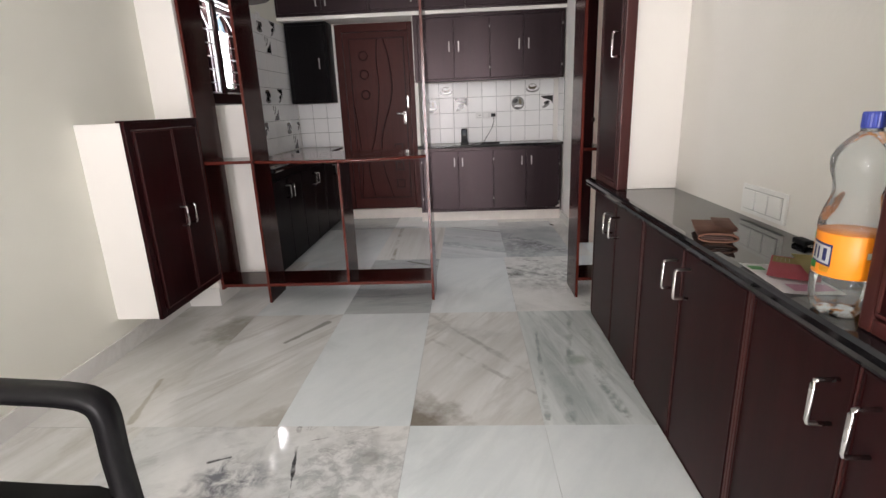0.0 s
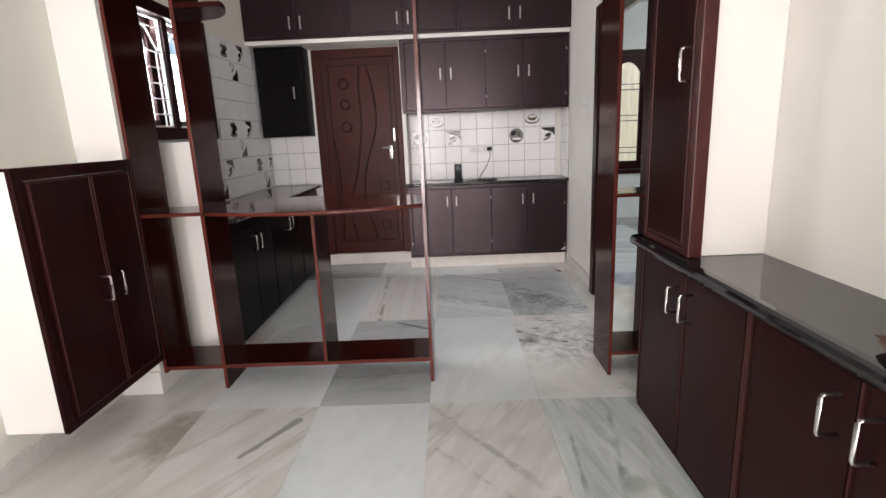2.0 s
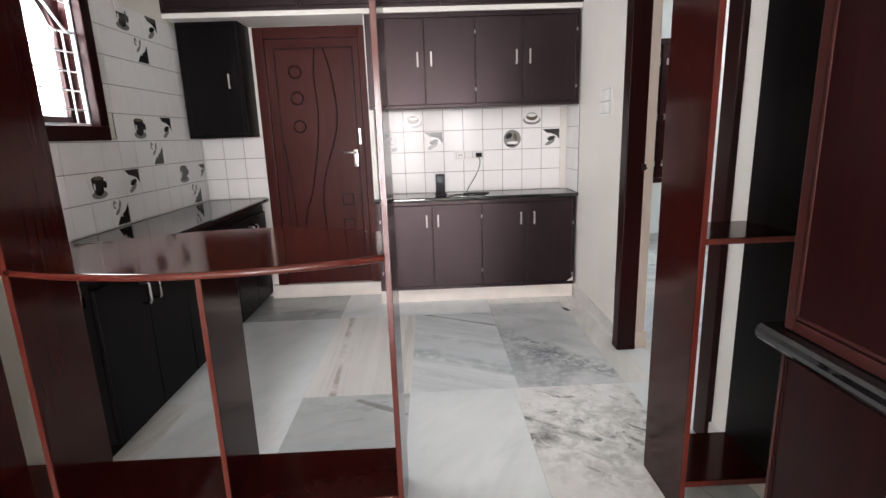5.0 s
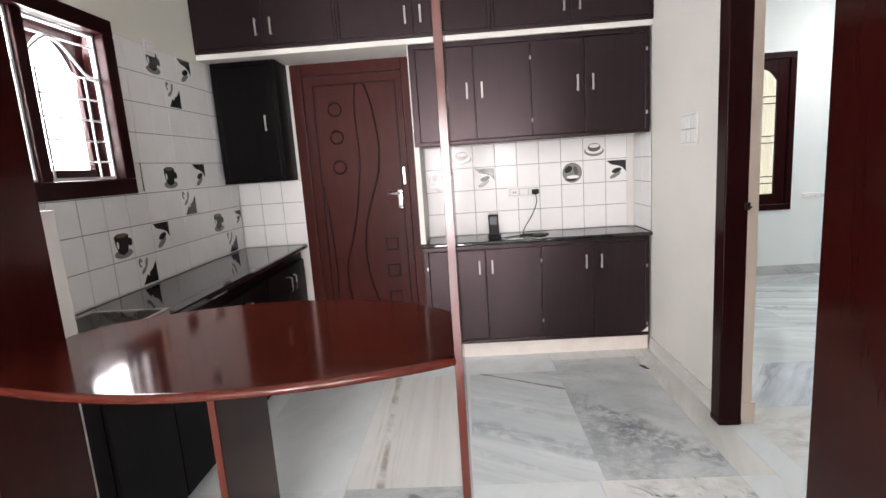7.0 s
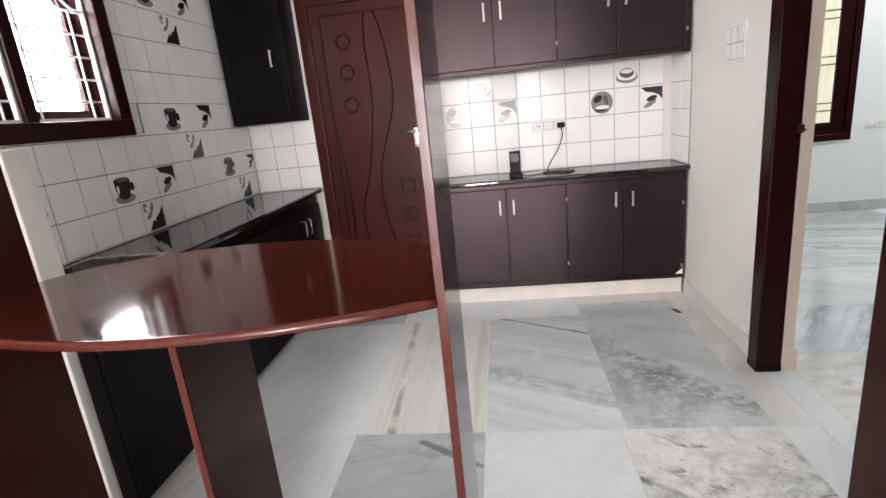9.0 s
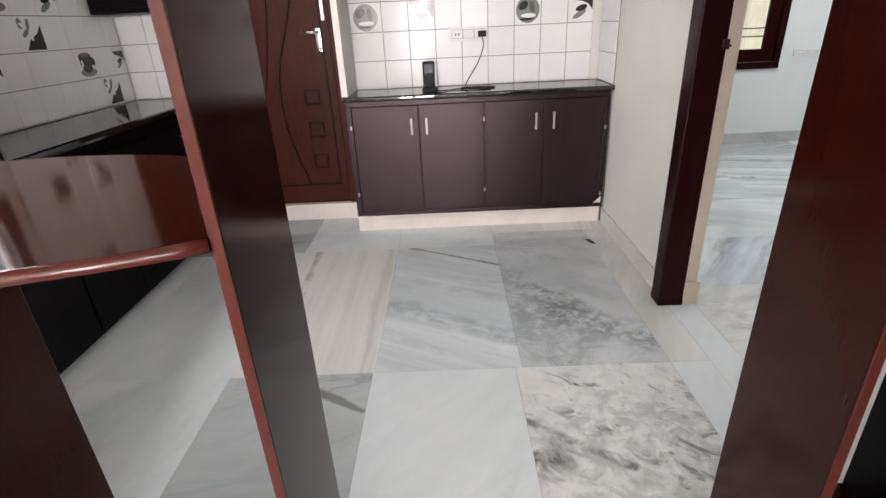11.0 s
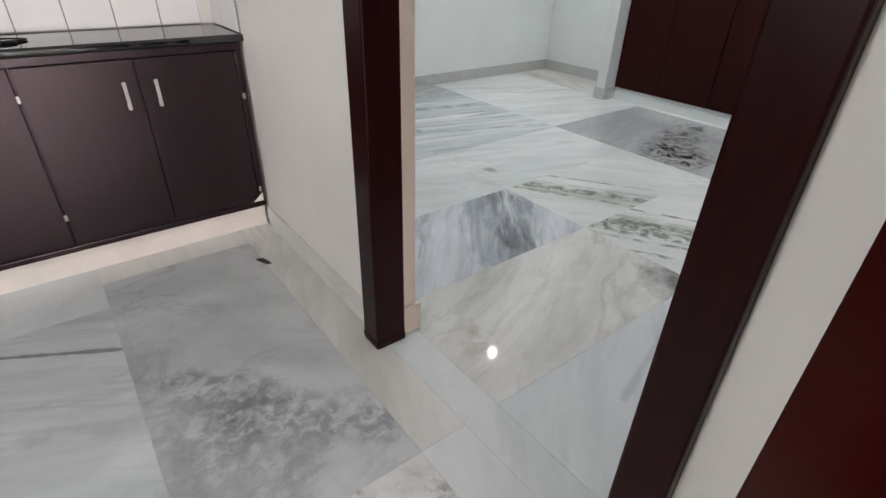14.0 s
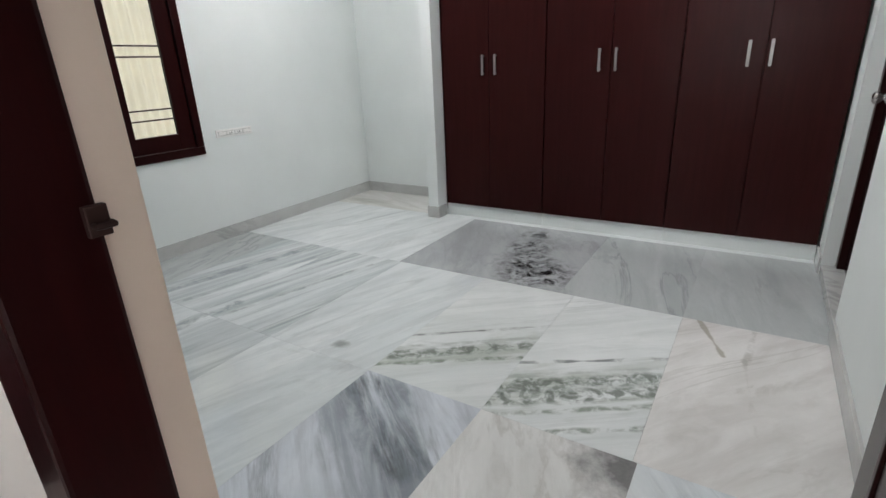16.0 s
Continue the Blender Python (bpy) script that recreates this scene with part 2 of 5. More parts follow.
pet.link(pet_milk.outputs[0], pet_all.inputs[2])
pet.link(pet_all.outputs[0], pet.t.nodes["Material Output"].inputs[0])
dent = pet.add("ShaderNodeBump", Strength=0.5, Distance=0.01)
pet.link(pet.noise(pet.coords(), 28, 2), dent.inputs["Height"])
pet.link(dent.outputs[0], pet_gloss.inputs["Normal"])
PET = pet.m


def glow(name, colour, strength):
    m = Mat(name)
    m.b.inputs["Base Color"].default_value = (*colour, 1)
    m.b.inputs["Emission Color"].default_value = (*colour, 1)
    m.b.inputs["Emission Strength"].default_value = strength
    return m.m


LAMP_GLOW = glow("led_diffuser", (1.0, 0.975, 0.985), 17500.0)
SKY_GLOW = glow("hazy_daylight", (0.93, 0.95, 1.0), 3.0)
SHEET = plain("cream_metal_sheet", (0.95, 0.89, 0.73), 0.5)
# peach paint made brighter, standing in for the light that falls on the reveal
REVEAL_LIT = paint("peach_gloss_paint_lit", (0.90, 0.76, 0.66), 0.4)
WOODCHIP = plain("dark_wood_chip", (0.05, 0.03, 0.02), 0.7)

# marble kinds: the slabs of the floor are all different
JET, MOSS = (0.03, 0.03, 0.032), (0.13, 0.17, 0.12)
M_WHITE = marble("marble_white", (0.75, 0.785, 0.785), (0.60, 0.65, 0.66), (0.38, 0.42, 0.43), (0.5, 1.4, 1), -55, 0.22, 0.05, 0.6, 1.0, wisps=0.28)
M_PALE = marble("marble_pale_beige", (0.75, 0.75, 0.73), (0.56, 0.56, 0.52), (0.30, 0.28, 0.22), (0.4, 2.2, 1), -70, 0.3, 0.04, 0.85, 1.0, 0.0,
                (("spot", -1.42, 2.78, 0.26, 0.7, (0.28, 0.26, 0.21), 0), ("band", -1.50, 1.84, -1.58, 2.20, 0.018, 0.6, (0.33, 0.29, 0.21), 0), ("band", -1.62, 2.60, -1.35, 2.90, 0.03, 0.4, (0.36, 0.36, 0.33), 8)), 0.25)
M_VEIN = marble("marble_warm_wisp", (0.74, 0.745, 0.73), (0.53, 0.53, 0.50), (0.26, 0.24, 0.20), (0.4, 2.2, 1), -58, 0.35, 0.03, 0.9, 0.95, 0.0,
                (("spot", -0.29, 1.80, 0.27, 0.95, (0.19, 0.165, 0.13), 0), ("band", -0.25, 2.96, 0.27, 2.24, 0.024, 0.6, (0.30, 0.30, 0.28), 6), ("band", -0.23, 2.62, 0.30, 2.03, 0.016, 0.6, (0.34, 0.34, 0.32), 7),
                 ("band", -0.26, 2.80, 0.20, 2.62, 0.08, 0.35, (0.40, 0.41, 0.40), 5), ("band", -0.90, 2.88, -1.08, 2.60, 0.022, 0.75, (0.20, 0.20, 0.17), 0), ("spot", -0.86, 1.80, 0.16, 0.6, (0.30, 0.27, 0.22), 0)), 0.25)
M_GREEN = marble("marble_grey_green", (0.70, 0.73, 0.72), (0.50, 0.55, 0.54), (0.20, 0.23, 0.23), (4.6, 0.55, 1), -8, 0.45, 0.04, 0.8, 1.1, 0.0,
                 (("band", 0.44, 2.85, 0.47, 1.85, 0.10, 0.55, (0.30, 0.345, 0.34), -3), ("spot", 0.535, 2.36, 0.07, 0.55, (0.24, 0.285, 0.235), 0), ("band", 0.60, 2.90, 0.50, 2.40, 0.018, 0.6, (0.24, 0.28, 0.26), 5), ("band", 0.52, 2.45, 0.40, 1.85, 0.03, 0.6, (0.24, 0.28, 0.27), 7), ("band", 0.66, 2.70, 0.62, 2.10, 0.03, 0.5, (0.28, 0.32, 0.31), 8),
                  ("band", 0.60, 2.20, 0.64, 1.88, 0.03, 0.7, (0.20, 0.24, 0.23), 11), ("band", 0.37, 2.70, 0.31, 1.85, 0.014, 0.7, (0.22, 0.25, 0.25), 5), ("band", 0.74, 2.95, 0.80, 1.85, 0.05, 0.55, (0.30, 0.345, 0.345), -3)))
M_CRACK = marble("marble_dark_crackle", (0.74, 0.74, 0.72), (0.54, 0.56, 0.55), (0.10, 0.10, 0.10), (0.8, 1.4, 1), -35, 0.45, 0.012, 0.85, 1.9, 0.25,
                 (("spot", -0.90, 1.50, 0.17, 0.9, (0.13, 0.135, 0.155), 13), ("spot", -0.50, 1.52, 0.30, 0.6, (0.24, 0.25, 0.25), 17), ("band", -0.735, 1.80, -0.655, 1.45, 0.008, 1.0, JET, 4),
                  ("band", -0.655, 1.45, -0.60, 1.20, 0.008, 1.0, JET, 4), ("band", -0.66, 1.715, -0.40, 1.80, 0.006, 0.9, JET, 8), ("spot", -0.40, 1.62, 0.06, 0.6, (0.25, 0.25, 0.23), 0), ("band", -1.02, 1.585, -0.95, 1.615, 0.010, 0.9, JET, 0)))
M_GREY = marble("marble_grey", (0.52, 0.55, 0.55), (0.40, 0.43, 0.43), (0.22, 0.235, 0.24), (0.4, 1.6, 1), -15, 0.55, 0.02, 0.9, 1.2, 0.0,
                (("band", -0.53, 4.13, -0.28, 3.98, 0.02, 0.8, (0.16, 0.16, 0.14), 0),))
M_FLECK = marble("marble_dark_leaf_fleck", (0.78, 0.78, 0.76), (0.60, 0.61, 0.59), (0.11, 0.12, 0.115), (1.2, 2.2, 1), 40, 0.1, 0.03, 0.4, 1.5, 0.9,
                 (("band", 0.29, 3.90, 0.58, 3.70, 0.025, 0.9, JET, 6), ("spot", 0.32, 3.74, 0.10, 0.9, (0.08, 0.075, 0.07), 12), ("spot", 0.62, 3.75, 0.5, 0.5, (0.24, 0.255, 0.25), 15)), 0.2)
M_BEIGE = marble("marble_beige_streak", (0.745, 0.75, 0.725), (0.645, 0.64, 0.605), (0.40, 0.38, 0.33), (4.5, 0.25, 1), 0, 0.3, 0.03, 0.7, 1.0, 0.0,
                 (("band", -0.70, 4.20, -0.77, 5.37, 0.06, 0.55, (0.44, 0.41, 0.34), -3), ("band", -0.68, 4.20, -0.74, 5.37, 0.022, 0.75, (0.27, 0.235, 0.18), 4), ("band", -0.30, 4.20, -0.30, 5.37, 0.045, 0.55, (0.42, 0.40, 0.34), -3)), 0.3)
M_BLUE = marble("marble_blue_grey", (0.72, 0.75, 0.755), (0.52, 0.57, 0.585), (0.28, 0.31, 0.32), (0.35, 3.4, 1), 27, 0.3, 0.04, 0.8, 1.2, 0.0,
                (("band", -0.24, 4.71, 0.30, 4.40, 0.075, 0.65, (0.32, 0.355, 0.375), 11), ("band", -0.20, 5.38, 0.33, 5.09, 0.011, 0.85, (0.21, 0.20, 0.18), 0), ("band", -0.30, 5.03, 0.30, 4.72, 0.05, 0.5, (0.40, 0.43, 0.44), 7),
                 ("band", -0.26, 4.45, 0.05, 4.28, 0.04, 0.4, (0.42, 0.45, 0.46), 12)), 0.6)
M_BLUESTREAK = marble("marble_blue_streak", (0.74, 0.775, 0.775), (0.47, 0.52, 0.535), (0.22, 0.25, 0.26), (0.30, 3.6, 1), 14, 0.5, 0.05, 1.0, 1.2, 0.0,
                      (("band", 2.40, 7.05, 3.42, 6.78, 0.06, 0.75, (0.25, 0.28, 0.30), 7), ("band", 2.02, 6.53, 2.45, 6.47, 0.05, 0.75, (0.24, 0.27, 0.29), 8), ("band", 2.30, 6.42, 3.30, 6.14, 0.022, 0.7, (0.28, 0.31, 0.31), 6),
                       ("band", 2.35, 6.80, 3.40, 6.58, 0.03, 0.6, (0.32, 0.36, 0.37), 6)), 0.75)
M_SMOKE = marble("marble_smoky", (0.64, 0.67, 0.675), (0.47, 0.50, 0.51), (0.18, 0.19, 0.20), (0.9, 1.2, 1), 20, 0.3, 0.03, 0.85, 2.0, 0.15,
                 (("spot", 0.50, 4.45, 0.34, 0.5, (0.27, 0.285, 0.295), 12), ("band", 0.44, 4.80, 0.64, 4.62, 0.10, 0.65, (0.15, 0.155, 0.165), 15), ("band", 0.56, 4.58, 0.86, 4.36, 0.12, 0.6, (0.15, 0.155, 0.165), 19), ("band", 0.36, 4.62, 0.62, 4.36, 0.10, 0.45, (0.24, 0.25, 0.26), 22),
                  ("band", 0.34, 4.95, 0.36, 4.25, 0.05, 0.5, (0.28, 0.30, 0.31), 9), ("spot", 0.50, 4.24, 0.14, 0.6, (0.22, 0.235, 0.245), 14), ("spot", 0.52, 4.60, 0.12, 0.7, (0.15, 0.16, 0.17), 26)))
M_STRIPE = marble("marble_green_stripe", (0.77, 0.795, 0.79), (0.60, 0.64, 0.63), (0.32, 0.35, 0.33), (0.5, 3.4, 1), 52, 0.3, 0.03, 0.7, 1.0, 0.0,
                  (("band", 2.62, 5.36, 3.03, 4.77, 0.014, 0.85, (0.17, 0.18, 0.18), 5), ("band", 2.40, 5.35, 2.80, 4.77, 0.15, 0.75, (0.40, 0.44, 0.39), -3), ("band", 2.42, 5.34, 2.81, 4.79, 0.05, 0.8, (0.12, 0.145, 0.115), 19),
                   ("band", 2.34, 5.34, 2.70, 4.78, 0.022, 0.85, (0.20, 0.24, 0.19), 11), ("band", 2.50, 5.34, 2.90, 4.78, 0.018, 0.6, (0.36, 0.40, 0.37), 8)))
M_STRIPE_NEAR = marble("marble_green_stripe_dark", (0.77, 0.795, 0.79), (0.60, 0.64, 0.63), (0.32, 0.35, 0.33), (0.5, 3.4, 1), 54, 0.3, 0.03, 0.7, 1.0, 0.0,
                       (("band", 2.64, 4.80, 2.99, 4.20, 0.014, 0.85, (0.15, 0.17, 0.17), 5), ("band", 2.40, 4.78, 2.78, 4.19, 0.20, 0.75, (0.39, 0.43, 0.38), -3), ("band", 2.45, 4.775, 2.83, 4.20, 0.055, 0.8, (0.11, 0.135, 0.105), 18),
                        ("band", 2.36, 4.775, 2.72, 4.20, 0.06, 0.8, (0.11, 0.135, 0.105), 17), ("band", 2.28, 4.72, 2.62, 4.20, 0.022, 0.8, (0.20, 0.24, 0.19), 11), ("band", 2.29, 4.50, 2.48, 4.19, 0.02, 0.7, MOSS, 12),
                        ("band", 2.54, 4.77, 2.90, 4.21, 0.015, 0.5, (0.36, 0.40, 0.38), 8)))
M_STREAK = marble("marble_slate_streak", (0.70, 0.74, 0.79), (0.46, 0.50, 0.55), (0.20, 0.22, 0.25), (0.45, 3.6, 1), -50, 0.5, 0.05, 0.8, 1.0, 0.0,
                  (("band", 2.22, 5.30, 1.88, 4.83, 0.26, 0.9, (0.23, 0.26, 0.29), -3), ("band", 2.20, 5.26, 1.90, 4.85, 0.09, 0.9, (0.09, 0.10, 0.11), -4), ("band", 1.98, 5.30, 1.66, 4.85, 0.09, 0.7, (0.30, 0.33, 0.37), -4)))
M_BLACK = marble("marble_black_splash", (0.47, 0.49, 0.50), (0.35, 0.37, 0.38), (0.20, 0.21, 0.21), (0.5, 1.6, 1), -25, 0.3, 0.03, 0.8, 1.6, 0.0,
                 (("spot", 3.64, 5.08, 0.30, 1.0, (0.012, 0.010, 0.011), 9), ("spot", 3.82, 5.22, 0.22, 0.95, (0.012, 0.010, 0.011), 10), ("spot", 4.08, 5.30, 0.20, 0.95, (0.014, 0.012, 0.013), 9), ("spot", 4.34, 5.36, 0.13, 0.85, (0.02, 0.018, 0.019), 11)))
M_CREAM = marble("marble_cream_grey", (0.79, 0.795, 0.78), (0.60, 0.605, 0.585), (0.33, 0.31, 0.28), (0.7, 2.2, 1), -22, 0.3, 0.03, 0.9, 1.3, 0.0,
                 (("spot", 1.33, 4.455, 0.11, 0.75, (0.33, 0.30, 0.23), 7), ("spot", 2.27, 4.22, 0.20, 0.95, (0.16, 0.16, 0.16), 0)), 0.6)
M_ROSE = marble("marble_warm_white", (0.785, 0.78, 0.765), (0.61, 0.60, 0.58), (0.33, 0.31, 0.28), (0.6, 2.4, 1), 38, 0.3, 0.03, 0.9, 1.3, 0.0,
                (("band", 3.43, 4.13, 3.12, 4.00, 0.014, 0.7, (0.30, 0.28, 0.22), 0), ("band", 3.42, 3.89, 3.10, 3.91, 0.016, 0.5, (0.36, 0.35, 0.32), 9), ("band", 3.12, 3.92, 2.60, 3.86, 0.012, 0.45, (0.38, 0.37, 0.34), 7)), wisps=0.5)
M_CLOUD = marble("marble_cloudy_white", (0.77, 0.80, 0.80), (0.57, 0.62, 0.63), (0.32, 0.35, 0.36), (0.4, 2.6, 1), 20, 0.35, 0.045, 0.8, 1.1, 0.0,
                 (("spot", 2.40, 5.60, 0.05, 0.8, (0.25, 0.27, 0.26), 0), ("band", 2.20, 6.02, 2.30, 5.45, 0.02, 0.4, (0.45, 0.48, 0.46), 6)), 0.55)
M_BLUEVEIN = marble("marble_white_blue_vein", (0.75, 0.785, 0.795), (0.60, 0.65, 0.68), (0.38, 0.42, 0.44), (0.4, 2.2, 1), -35, 0.3, 0.045, 0.7, 1.2, 0.0,
                    (("band", 2.20, 4.02, 1.65, 3.80, 0.05, 0.6, (0.36, 0.41, 0.45), 8), ("band", 2.1, 4.14, 1.5, 3.98, 0.02, 0.5, (0.40, 0.45, 0.48), 0)))
M_SKIRT_PALE = marble("marble_pale_skirting", (0.74, 0.73, 0.70), (0.64, 0.63, 0.60), (0.45, 0.43, 0.39), (0.5, 0.5, 1), 0, 0.3, 0.04, wisps=0.3)
M_SKIRT = marble("marble_skirting", (0.56, 0.57, 0.56), (0.44, 0.45, 0.44), (0.28, 0.28, 0.28), (0.5, 0.5, 1), 0, 0.6, 0.03)

# ---- mesh helpers ----
BASE = {}


def thing(name, at, label, category, group="", kind=""):
    ob = new(name)
    ob.location = at
    BASE[ob.name] = Vector(at)
    return tagged(ob, label, category, group, kind)


def box(bm, x0, x1, y0, y1, z0, z1, chamfer=0.0):
    """A box with chamfered edges."""
    lo, hi = Vector((min(x0, x1), min(y0, y1), min(z0, z1))), Vector((max(x0, x1), max(y0, y1), max(z0, z1)))
    made = bmesh.ops.create_cube(bm, size=1.0)["verts"]
    for v in made:
        v.co = Vector((lo[i] + (v.co[i] + 0.5) * (hi[i] - lo[i]) for i in range(3)))
    if chamfer:
        edges = list({e for v in made for e in v.link_edges})
        bmesh.ops.bevel(bm, geom=edges, offset=chamfer, segments=2, profile=0.6, affect="EDGES", clamp_overlap=True)


def tube(bm, points, r, sides=8, closed=False, radii=None):
    """A round bar along points."""
    rings, n = [], len(points)
    for i, p in enumerate(points):
        p = Vector(p)
        a = Vector(points[i - 1]) if i > 0 or closed else p
        b = Vector(points[(i + 1) % n]) if i < n - 1 or closed else p
        d = (b - a).normalized()
        up = Vector((0, 0, 1)) if abs(d.z) < 0.9 else Vector((1, 0, 0))
        s = d.cross(up).normalized()
        u = s.cross(d)
        rr = radii[i] if radii else r
        rings.append([bm.verts.new(p + rr * (math.cos(2 * math.pi * k / sides) * s + math.sin(2 * math.pi * k / sides) * u)) for k in range(sides)])
    for i in range(n if closed else n - 1):
        a, b = rings[i], rings[(i + 1) % n]
        for k in range(sides):
            bm.faces.new((a[k], a[(k + 1) % sides], b[(k + 1) % sides], b[k]))
    if not closed:
        bm.faces.new(rings[0][::-1])
        bm.faces.new(rings[-1])


def prism(bm, outline, axis, a, b):
    """A closed outline of (u, v) drawn out along one axis from a to b."""
    def place(u, v, w):
        return {"x": (w, u, v), "y": (u, w, v), "z": (u, v, w)}[axis]
    lo = [bm.verts.new(place(u, v, a)) for u, v in outline]
    hi = [bm.verts.new(place(u, v, b)) for u, v in outline]
    n = len(outline)
    for i in range(n):
        bm.faces.new((lo[i], lo[(i + 1) % n], hi[(i + 1) % n], hi[i]))
    bm.faces.new(lo[::-1])
    bm.faces.new(hi)


def lathe(bm, profile, cx, cy, z0, sides=32, wobble=None):
    """A turned shape from (radius, height) pairs."""
    rings = []
    for i, (r, z) in enumerate(profile):
        rings.append([bm.verts.new((cx + (r + (wobble(i, k) if wobble else 0)) * math.cos(2 * math.pi * k / sides),
                                    cy + (r + (wobble(i, k) if wobble else 0)) * math.sin(2 * math.pi * k / sides), z0 + z)) for k in range(sides)])
    for a, b in zip(rings, rings[1:]):
        for k in range(sides):
            bm.faces.new((a[k], a[(k + 1) % sides], b[(k + 1) % sides], b[k]))
    bm.faces.new(rings[0][::-1])
    bm.faces.new(rings[-1])


def part(name, bm, material, parent=None, label="", smooth=False):
    """Links a bmesh, drawn in world metres, as one mesh under parent."""
    base = BASE.get(parent.name, Vector()) if parent else Vector()
    bmesh.ops.recalc_face_normals(bm, faces=bm.faces)
    if base.length:
        bmesh.ops.translate(bm, vec=-base, verts=bm.verts)
    me = bpy.data.meshes.new(name)
    bm.to_mesh(me)
    bm.free()
    me.materials.append(material)
    if smooth:
        for p in me.polygons:
            p.use_smooth = True
    ob = new(name, me)
    BASE[ob.name] = base
    if parent:
        ob.parent = parent
    return tagged(ob, label) if label else ob


def boxes(name, rows, material, parent=None, label="", chamfer=0.0):
    bm = bmesh.new()
    for row in rows:
        box(bm, *row, chamfer)
    return part(name, bm, material, parent, label)


def structure(name, rows, material, label, category, chamfer=0.0):
    return tagged(boxes(name, rows, material, None, "", chamfer), label, category, "", "structure")


def u_handle(face, u, z0, z1, axis, parent, out=0.043, r=0.005):
    """A bent steel bar handle, upright, standing off a door face. axis: the way it stands off, as '+x' or '-y'."""
    sign = 1 if axis[0] == "+" else -1
    bm = bmesh.new()
    c = 0.008

    def p(o, z):
        return (face + sign * o, u, z) if axis[1] == "x" else (u, face + sign * o, z)
    tube(bm, [p(0, z0), p(out - c, z0), p(out - c * 0.3, z0 + c * 0.3), p(out, z0 + c), p(out, z1 - c), p(out - c * 0.3, z1 - c * 0.3), p(out - c, z1), p(0, z1)], r)
    return part("handle", bm, CHROME, parent, "bent chrome bar handle", True)


def flat_handle(face, u, z0, z1, parent, axis="-y", w=0.013, out=0.022):
    """A flat satin strip handle on two feet."""
    sign = 1 if axis[0] == "+" else -1
    rows = []
    for (za, zb, oa, ob_) in ((z0, z1, out - 0.005, out), (z0 + 0.006, z0 + 0.016, 0, out - 0.004), (z1 - 0.016, z1 - 0.006, 0, out - 0.004)):
        if axis[1] == "y":
            rows.append((u - w / 2, u + w / 2, face + sign * oa, face + sign * ob_, za, zb))
        else:
            rows.append((face + sign * oa, face + sign * ob_, u - w / 2, u + w / 2, za, zb))
    return boxes("handle", rows, SATIN, parent, "flat satin steel handle", 0.0015)


def rim_rows(x0, x1, z0, z1, w):
    """The four bars of a rectangle's rim."""
    return [(x0, x1, z0, z0 + w), (x0, x1, z1 - w, z1), (x0, x0 + w, z0 + w, z1 - w), (x1 - w, x1, z0 + w, z1 - w)]

# ---- structure ----
TOP = 0.8605
XL, XR, YB, CEILZ = -1.97, 1.045, 6.0, 2.85
XW, XE = 0.995, 1.170
structure("wall_west", [(-2.12, XL, -4.05, 3.86, 0, CEILZ), (-2.12, XL, 4.72, 6.15, 0, CEILZ), (-2.12, XL, 3.86, 4.72, 0, 1.41), (-2.12, XL, 3.86, 4.72, 2.18, CEILZ)],
          WALL_WEST, "pale greenish cream plaster wall with kitchen window opening", "wall")
structure("wall_north", [(XL, -1.43, YB, 6.15, 0, CEILZ), (-0.58, XR, YB, 6.15, 0, CEILZ), (-1.43, -0.58, YB, 6.15, 2.17, CEILZ), (-1.43, -0.58, YB + 0.03, 6.15, 0, 0.112)],
          WALL, "cream painted kitchen end wall around the door", "wall")
# the opening from y -3.35 to -2.15 is added to go with the fill lamp
structure("wall_east", [(XW, XE, -4.05, -3.35, 0, CEILZ), (XW, XE, -2.15, 2.86, 0, CEILZ), (XW, XE, -3.35, -2.15, 0, 1.0), (XW, XE, -3.35, -2.15, 2.2, CEILZ), (XR, XE, 2.86, 3.70, 0, CEILZ), (XR, XE, 4.635, 7.75, 0, CEILZ), (XR, XE, 3.70, 4.635, 2.12, CEILZ)],
          WALL, "cream painted wall with bedroom doorway and an added, unseen opening for fill light", "wall")
structure("wall_south", [(XL, -1.07, -4.05, -3.9, 0, CEILZ), (-0.23, XW, -4.05, -3.9, 0, CEILZ), (-1.07, -0.23, -4.05, -3.9, 2.16, CEILZ)],
          WALL, "cream painted living room wall with open doorway", "wall")
structure("wall_stub", [(XL, -1.738, 3.2, 3.5, 0, CEILZ), (XL, -1.59, 3.70, 3.79, 0, 1.345)],
          WALL, "short cream plaster pier with low ledge beside shelf", "wall", 0.004)
structure("wall_column_far", [(0.757, XW, 2.452, 2.855, TOP, CEILZ)], WALL, "cream plaster column standing on the counter", "wall", 0.004)
structure("wall_column_near", [(0.757, XW, 0.0, 0.875, TOP, CEILZ)], WALL, "cream plaster column standing on the counter", "wall", 0.004)
structure("ceiling", [(-2.12, 5.21, -4.05, 7.75, CEILZ, CEILZ + 0.12)], CEIL, "white painted plaster ceiling", "ceiling")
structure("wall_bedroom_south", [(XE, 3.52, 3.44, 3.59, 0, CEILZ), (4.37, 5.06, 3.44, 3.59, 0, CEILZ), (3.52, 4.37, 3.44, 3.59, 2.1, CEILZ)],
          WALL_BED, "cool white bedroom wall with recessed doorway", "wall")
structure("wall_bedroom_east", [(5.06, 5.21, 3.44, 7.75, 0, CEILZ)], WALL_BED, "cool white bedroom wall", "wall")
